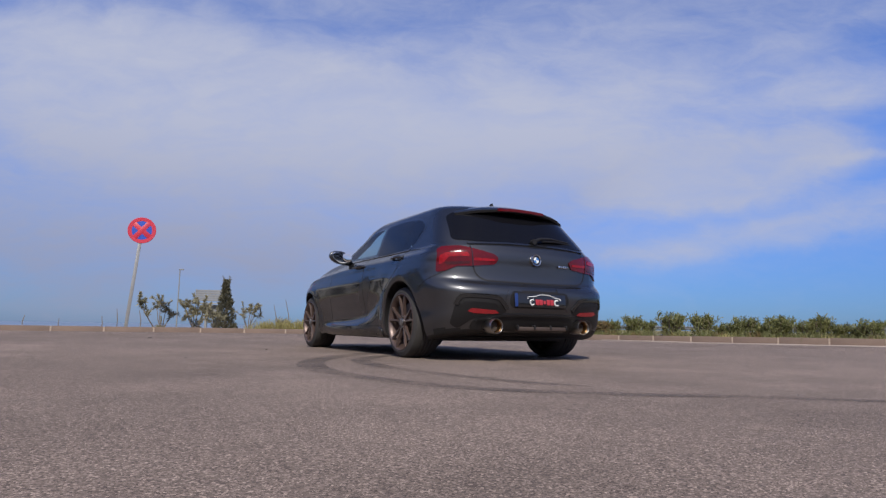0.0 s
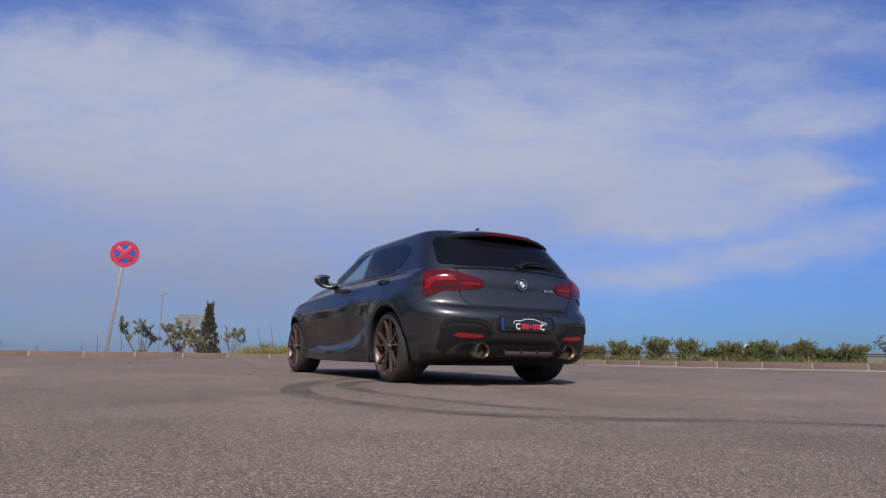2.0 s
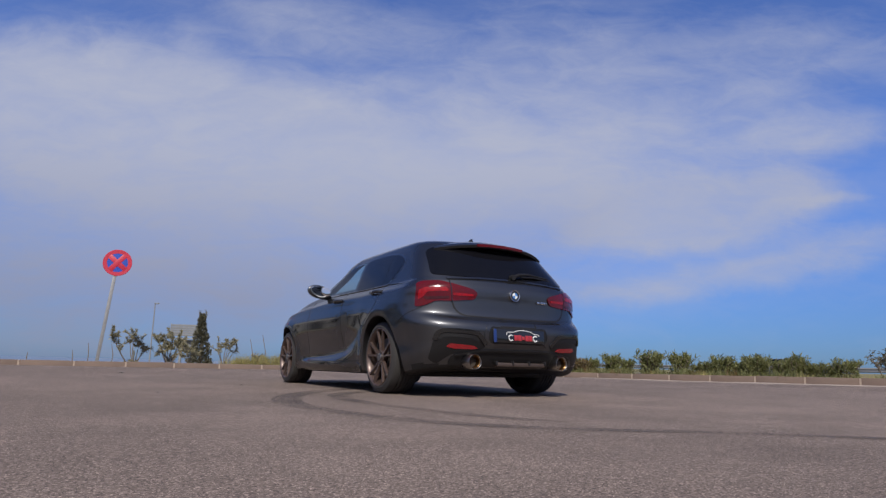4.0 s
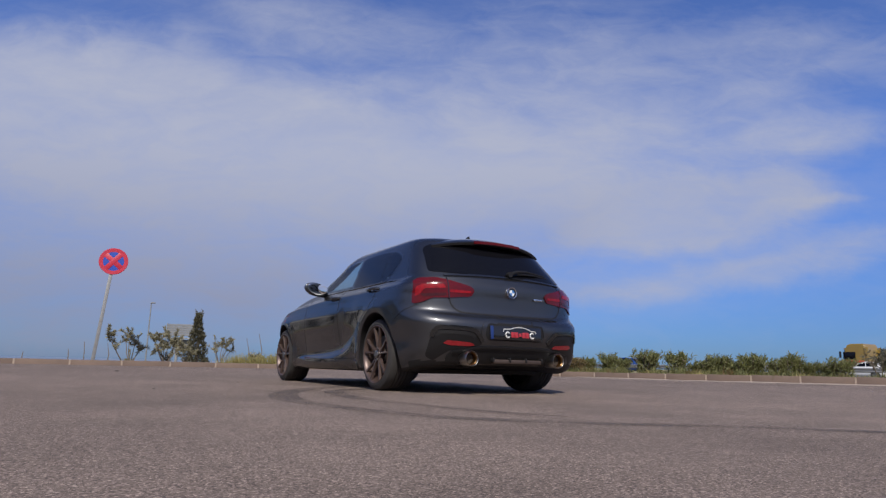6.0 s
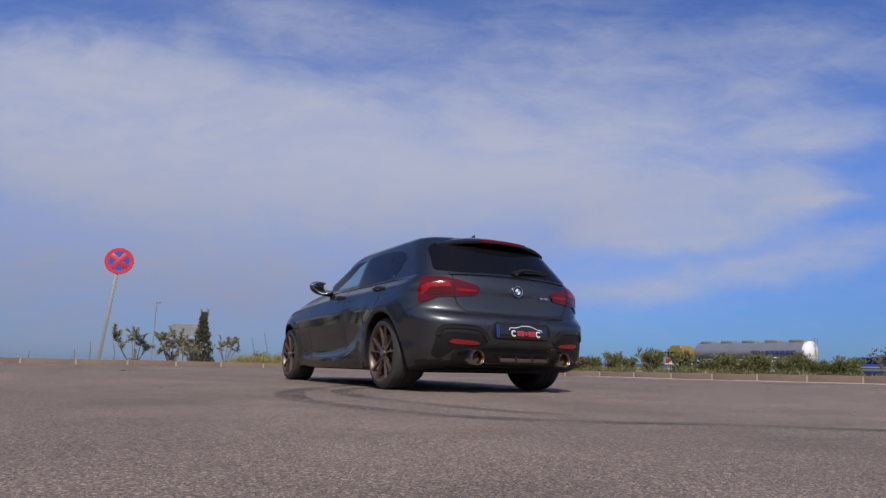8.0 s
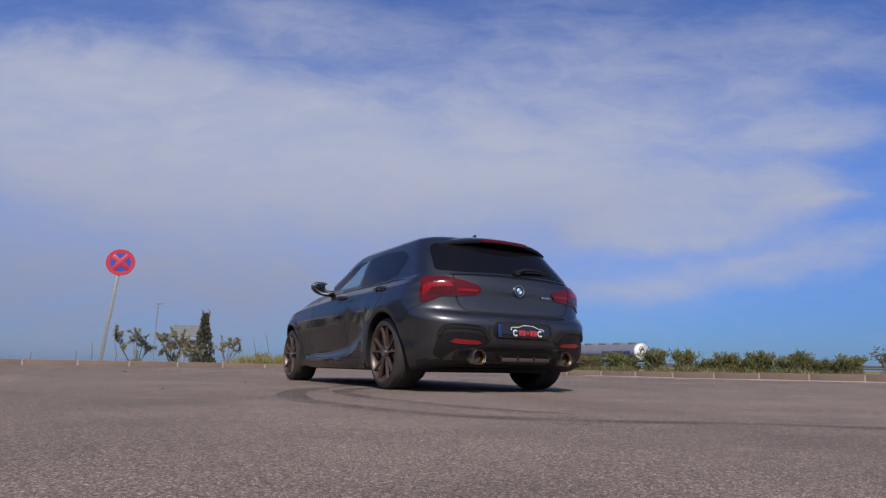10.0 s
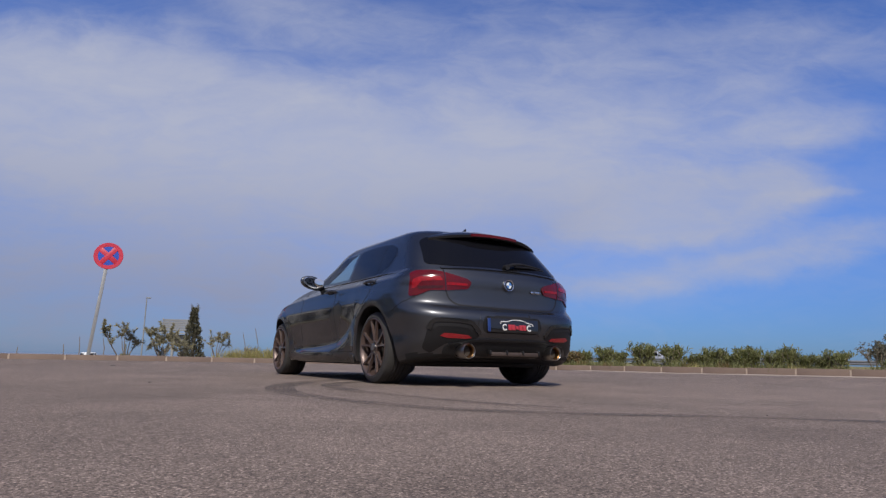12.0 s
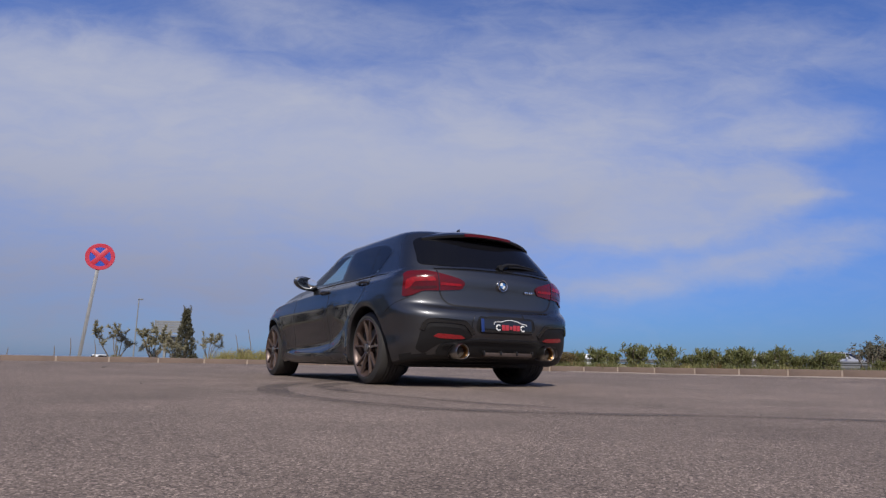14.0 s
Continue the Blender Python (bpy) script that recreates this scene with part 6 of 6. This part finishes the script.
def capsule(bm, y0, y1, rx, rz, zc, dish, n=28):
    """A lying tank of oval section with dished ends."""
    prof = [(y0, 0.02), (y0 + dish * 0.25, 0.55), (y0 + dish * 0.6, 0.86), (y0 + dish, 1.0), (y1 - dish, 1.0), (y1 - dish * 0.6, 0.86), (y1 - dish * 0.25, 0.55), (y1, 0.02)]
    rings = []
    for y, k in prof:
        rings.append([bm.verts.new((rx * k * math.cos(2 * math.pi * i / n), y, zc + rz * k * math.sin(2 * math.pi * i / n))) for i in range(n)])
    for a, b in zip(rings, rings[1:]):
        for i in range(n):
            bm.faces.new((a[i], a[(i + 1) % n], b[(i + 1) % n], b[i]))
    bm.faces.new(rings[0])
    bm.faces.new(list(reversed(rings[-1])))
    bmesh.ops.recalc_face_normals(bm, faces=bm.faces[:])


def big_wheel(parent, x, y, s):
    w = thing("wheel", "", "", m=pose(x, y, 0.5))
    w.parent = parent
    bm = bmesh.new()
    lathe(bm, [(s * a, r) for a, r in [(0.0, 0.30), (0.0, 0.44), (-0.03, 0.50), (-0.28, 0.50), (-0.31, 0.44), (-0.31, 0.30)]], 32, closed=True)
    part("tyre", bm, RUBBER, w)
    bm = bmesh.new()
    lathe(bm, [(s * a, r) for a, r in [(-0.01, 0.31), (-0.10, 0.27), (-0.08, 0.14), (0.0, 0.12), (0.01, 0.04)]], 24)
    part("rim", bm, STEEL, w)


def tanker_truck():
    t = thing("tanker_truck", "yellow and red lorry pulling a long silver tank trailer", "truck", "road traffic")
    # cab: front at y = 0, going back to y = -2.3
    bm = bmesh.new()
    prof = [(-0.25, 0.55), (-0.23, 1.45), (-0.28, 1.62), (-0.40, 2.50), (-0.55, 2.88), (-0.85, 2.99), (-1.85, 2.99), (-1.98, 2.85), (-2.02, 2.2), (-2.02, 0.9), (-1.8, 0.75)]
    sides = [[bm.verts.new((sx * (1.24 if 0.6 < z < 2.6 else 1.14), y, z)) for y, z in prof] for sx in (-1, 1)]
    n = len(prof)
    for k in range(n):
        bm.faces.new((sides[0][k], sides[1][k], sides[1][(k + 1) % n], sides[0][(k + 1) % n]))
    bm.faces.new(list(reversed(sides[0])))
    bm.faces.new(sides[1])
    bmesh.ops.recalc_face_normals(bm, faces=bm.faces[:])
    bmesh.ops.bevel(bm, geom=[e for e in bm.edges if e.calc_face_angle(0) > 0.9], offset=0.06, segments=3, affect="EDGES")
    cab = part("cab", bm, CAB_YELLOW, t, "mustard yellow cab", 40, m=pose(0, -0.5, 0))
    for sx in (-1, 1):
        part("lower_panel", bmesh_boxes([((sx * 1.245, -0.95, 1.15), (0.02, 1.9, 0.80), 0.008)]), SIGN_RED_ORANGE, cab, "red lower cab panel")
        part("side_window", bmesh_boxes([((sx * 1.245, -0.75, 1.98), (0.02, 1.0, 0.62), 0.008)]), WINDOW_DARK, cab)
        part("side_fairing", bmesh_boxes([((sx * 1.20, -2.12, 1.85), (0.05, 0.30, 1.7), 0.02)]), CAB_YELLOW, cab)
        part("cab_step", bmesh_boxes([((sx * 1.20, -0.9, 0.55), (0.12, 1.2, 0.35), 0.03)]), TRIM, cab)
        part("mirror", bmesh_boxes([((sx * 1.42, -0.10, 2.05), (0.18, 0.14, 0.55), 0.04)]), TRIM, cab)
    part("windscreen", bmesh_boxes([((0, 0, 0), (2.1, 0.02, 0.85), 0.008)]), WINDOW_DARK, cab, m=pose(0, -0.335, 2.05, -8))
    part("sun_visor", bmesh_boxes([((0, -0.40, 2.56), (2.2, 0.30, 0.14), 0.03)]), CAB_YELLOW, cab)
    part("bumper", bmesh_boxes([((0, -0.27, 0.55), (2.4, 0.30, 0.45), 0.06)]), SIGN_RED_ORANGE, cab)
    part("chassis", bmesh_boxes([((0, -3.4, 0.85), (0.9, 5.5, 0.25), 0.03), ((0, -10.0, 1.15), (1.0, 12.4, 0.22), 0.03)]), TRIM, t)
    bm = bmesh.new()
    capsule(bm, -16.4, -3.85, 1.22, 0.98, 2.26, 0.45)
    tank = part("tank", bm, TANK_STEEL, t, "brushed silver tank", 30)
    for y in (-15.95, ):
        bm = bmesh.new()
        lathe(bm, [(y - 0.12, 1.0), (y + 0.12, 1.0), (y + 0.12, 0.96), (y - 0.12, 0.96)], 32, "y", closed=True)
        for v in bm.verts:
            v.co = Vector((v.co.x * 1.235, v.co.y, 2.26 + v.co.z * 0.995))
        part("end_band", bm, WHITE_PAINT, tank, "white end band")
    bm = bmesh.new()
    lathe(bm, [(-16.44, 0.02), (-16.33, 0.57), (-16.17, 0.88), (-16.05, 0.97), (-16.0, 1.003)], 32, "y")
    for v in bm.verts:
        v.co = Vector((v.co.x * 1.235, v.co.y, 2.26 + v.co.z * 0.995))
    part("end_cap", bm, WHITE_PAINT, tank, "white dished tank end")
    for k in range(5):
        bm = bmesh.new()
        box(bm, (0, -5.2 - 2.42 * k, 3.29), (0.9, 1.35, 0.22), 0.06)
        part("manhole_box", bm, GALV, tank)
    part("walkway", bmesh_boxes([((0.55, -9.7, 3.25), (0.4, 12.0, 0.04), 0.01)]), GALV, tank)
    for k in range(9):
        w = 0.42 if k not in (2, ) else 0.12
        for sx in (-1, 1):
            part("letter_bar", bmesh_boxes([((sx * 1.232, -11.0 - 0.50 * k, 2.17), (0.03, w, 0.36), 0.008)]), LETTER_BLUE, tank, "dark blue lettering bar")
    for sx in (-1, 1):
        part("side_guard", bmesh_boxes([((sx * 1.16, -8.4, 0.85), (0.05, 4.6, 0.5), 0.02)]), GALV, t)
        part("mudguard", bmesh_boxes([((sx * 1.05, -13.0, 1.12), (0.4, 3.9, 0.06), 0.02)]), TRIM, t)
        part("hose_tube", bmesh_boxes([((sx * 1.08, -9.6, 1.42), (0.22, 9.0, 0.22), 0.05)]), GALV, t)
        for y in (-1.7, -5.3, -11.8, -13.0, -14.2):
            big_wheel(t, sx * 1.22, y, sx)
    bm = bmesh.new()
    for x in (-0.25, 0.25):
        tube(bm, [(x, -16.55, 1.2), (x, -16.55, 3.5), (x, -16.2, 3.5)], 0.03, 6)
    for k in range(8):
        tube(bm, [(-0.25, -16.55, 1.3 + 0.28 * k), (0.25, -16.55, 1.3 + 0.28 * k)], 0.02, 6)
    part("ladder", bm, GALV, t)
    part("rear_bumper", bmesh_boxes([((0, -16.4, 0.75), (2.4, 0.2, 0.4), 0.04)]), WHITE_PAINT, t)
    return t


LETTER_BLUE = mat("faded dark blue print", (0.035, 0.045, 0.13), (0.05, 0.06, 0.15), 0.5, scale=4)
CAB_YELLOW = mat("mustard cab paint", (0.30, 0.20, 0.045), (0.25, 0.165, 0.035), 0.35, scale=1.5, coat=0.4)
SIGN_RED_ORANGE = mat("orange-red cab paint", (0.55, 0.06, 0.03), (0.48, 0.05, 0.025), 0.35, scale=2, coat=0.4)
TANK_STEEL = mat("dull tank steel", (0.42, 0.41, 0.41), (0.33, 0.32, 0.32), 0.34, 0.6, scale=1.0, rvar=0.08)
WHITE_PAINT = mat("white paint", (0.78, 0.78, 0.77), (0.70, 0.70, 0.69), 0.35, scale=2, coat=0.4)
CAR_WHITE = mat("white car paint", (0.75, 0.75, 0.75), (0.70, 0.70, 0.70), 0.25, scale=2, coat=0.8)
CAR_DARK = mat("dark car paint", (0.020, 0.022, 0.026), (0.016, 0.018, 0.022), 0.25, 0.3, scale=2, coat=0.8)
CAR_BLUE = mat("blue car paint", (0.02, 0.08, 0.30), (0.018, 0.07, 0.26), 0.25, 0.2, scale=2, coat=0.8)
CAR_SILVER = mat("silver car paint", (0.58, 0.58, 0.59), (0.52, 0.52, 0.53), 0.30, 0.4, scale=2, coat=0.8)

# lanes, metres out from the lot
NEAR, MID, FAR = 50.0, 57.5, 61.6


def drive(vehicle, start, speed, lane, slow=0.0):
    """Keys a vehicle that stands at start at 0 s and runs at speed (positive: towards the right)."""
    rows = []
    for k in range(29):
        t = 0.5 * k
        a = start + speed * t + slow * t * t
        p, q = on_road(a, lane), on_road(a + (0.5 if speed > 0 else -0.5), lane)
        rz = math.degrees(math.atan2(q.y - p.y, q.x - p.x)) - 90
        rows.append((t, pose(p.x, p.y, -0.03, 0, 0, rz)))
    walk(vehicle, rows)


TRUCK = tanker_truck()
WHITE_HATCH = traffic_car("white hatchback driving past on the road", CAR_WHITE)
DARK_SALOON = traffic_car("dark saloon car driving past on the road", CAR_DARK, 1.43, -0.60)
DARK_HATCH = traffic_car("black hatchback driving past on the road", CAR_DARK, 1.52, -0.78)
WHITE_SALOON = traffic_car("white saloon car driving beside the lorry", CAR_WHITE, 1.43, -0.60)
WHITE_ESTATE = traffic_car("white estate car driving past on the road", CAR_WHITE, 1.52, -0.80)
BLUE_HATCH = traffic_car("bright blue hatchback driving past on the road", CAR_BLUE, 1.50, -0.72)
WHITE_VAN = traffic_car("small white car on the far lane", CAR_WHITE, 1.48, -0.70)
LAST_WHITE = traffic_car("plain white car on the far lane", CAR_WHITE, 1.46, -0.70)
SILVER = traffic_car("silver grey car driving past on the road", CAR_SILVER, 1.50, -0.74)

FAR_VAN = traffic_car("white van passing slowly far behind the kerb", CAR_WHITE, 2.25, -0.85, "van")


def creep(vehicle, start, end, t0):
    """Keys a vehicle that rolls up a dip of the land from t0 on."""
    rows = []
    for k in range(29):
        t = 0.5 * k
        p = Vector(start).lerp(Vector(end), t / 14)
        p.z -= 1.1 * max(0.0, min(1.0, (t0 + 2.0 - t) / 2.0))
        rows.append((t, pose(*p, 0, 0, -62)))
    walk(vehicle, rows)


def motions():
    creep(FAR_VAN, (-12.64, 106.85, -2.01), (3.11, 94.85, -2.01), 10.0)
    drive(WHITE_HATCH, -54.4, 11.25, NEAR)
    drive(DARK_SALOON, -80.6, 12.83, NEAR)
    drive(DARK_HATCH, -104.5, 11.68, NEAR)
    drive(WHITE_SALOON, 30.6, -9.24, MID)
    drive(WHITE_ESTATE, -119.7, 11.12, NEAR)
    drive(BLUE_HATCH, -108.7, 10.73, NEAR)
    drive(WHITE_VAN, 61.8, -8.35, MID)
    drive(LAST_WHITE, 54.5, -6.24, MID)
    drive(SILVER, -141.6, 8.41, NEAR)
    drive(TRUCK, 22.6, -8.03, FAR, -0.1126)


motions()
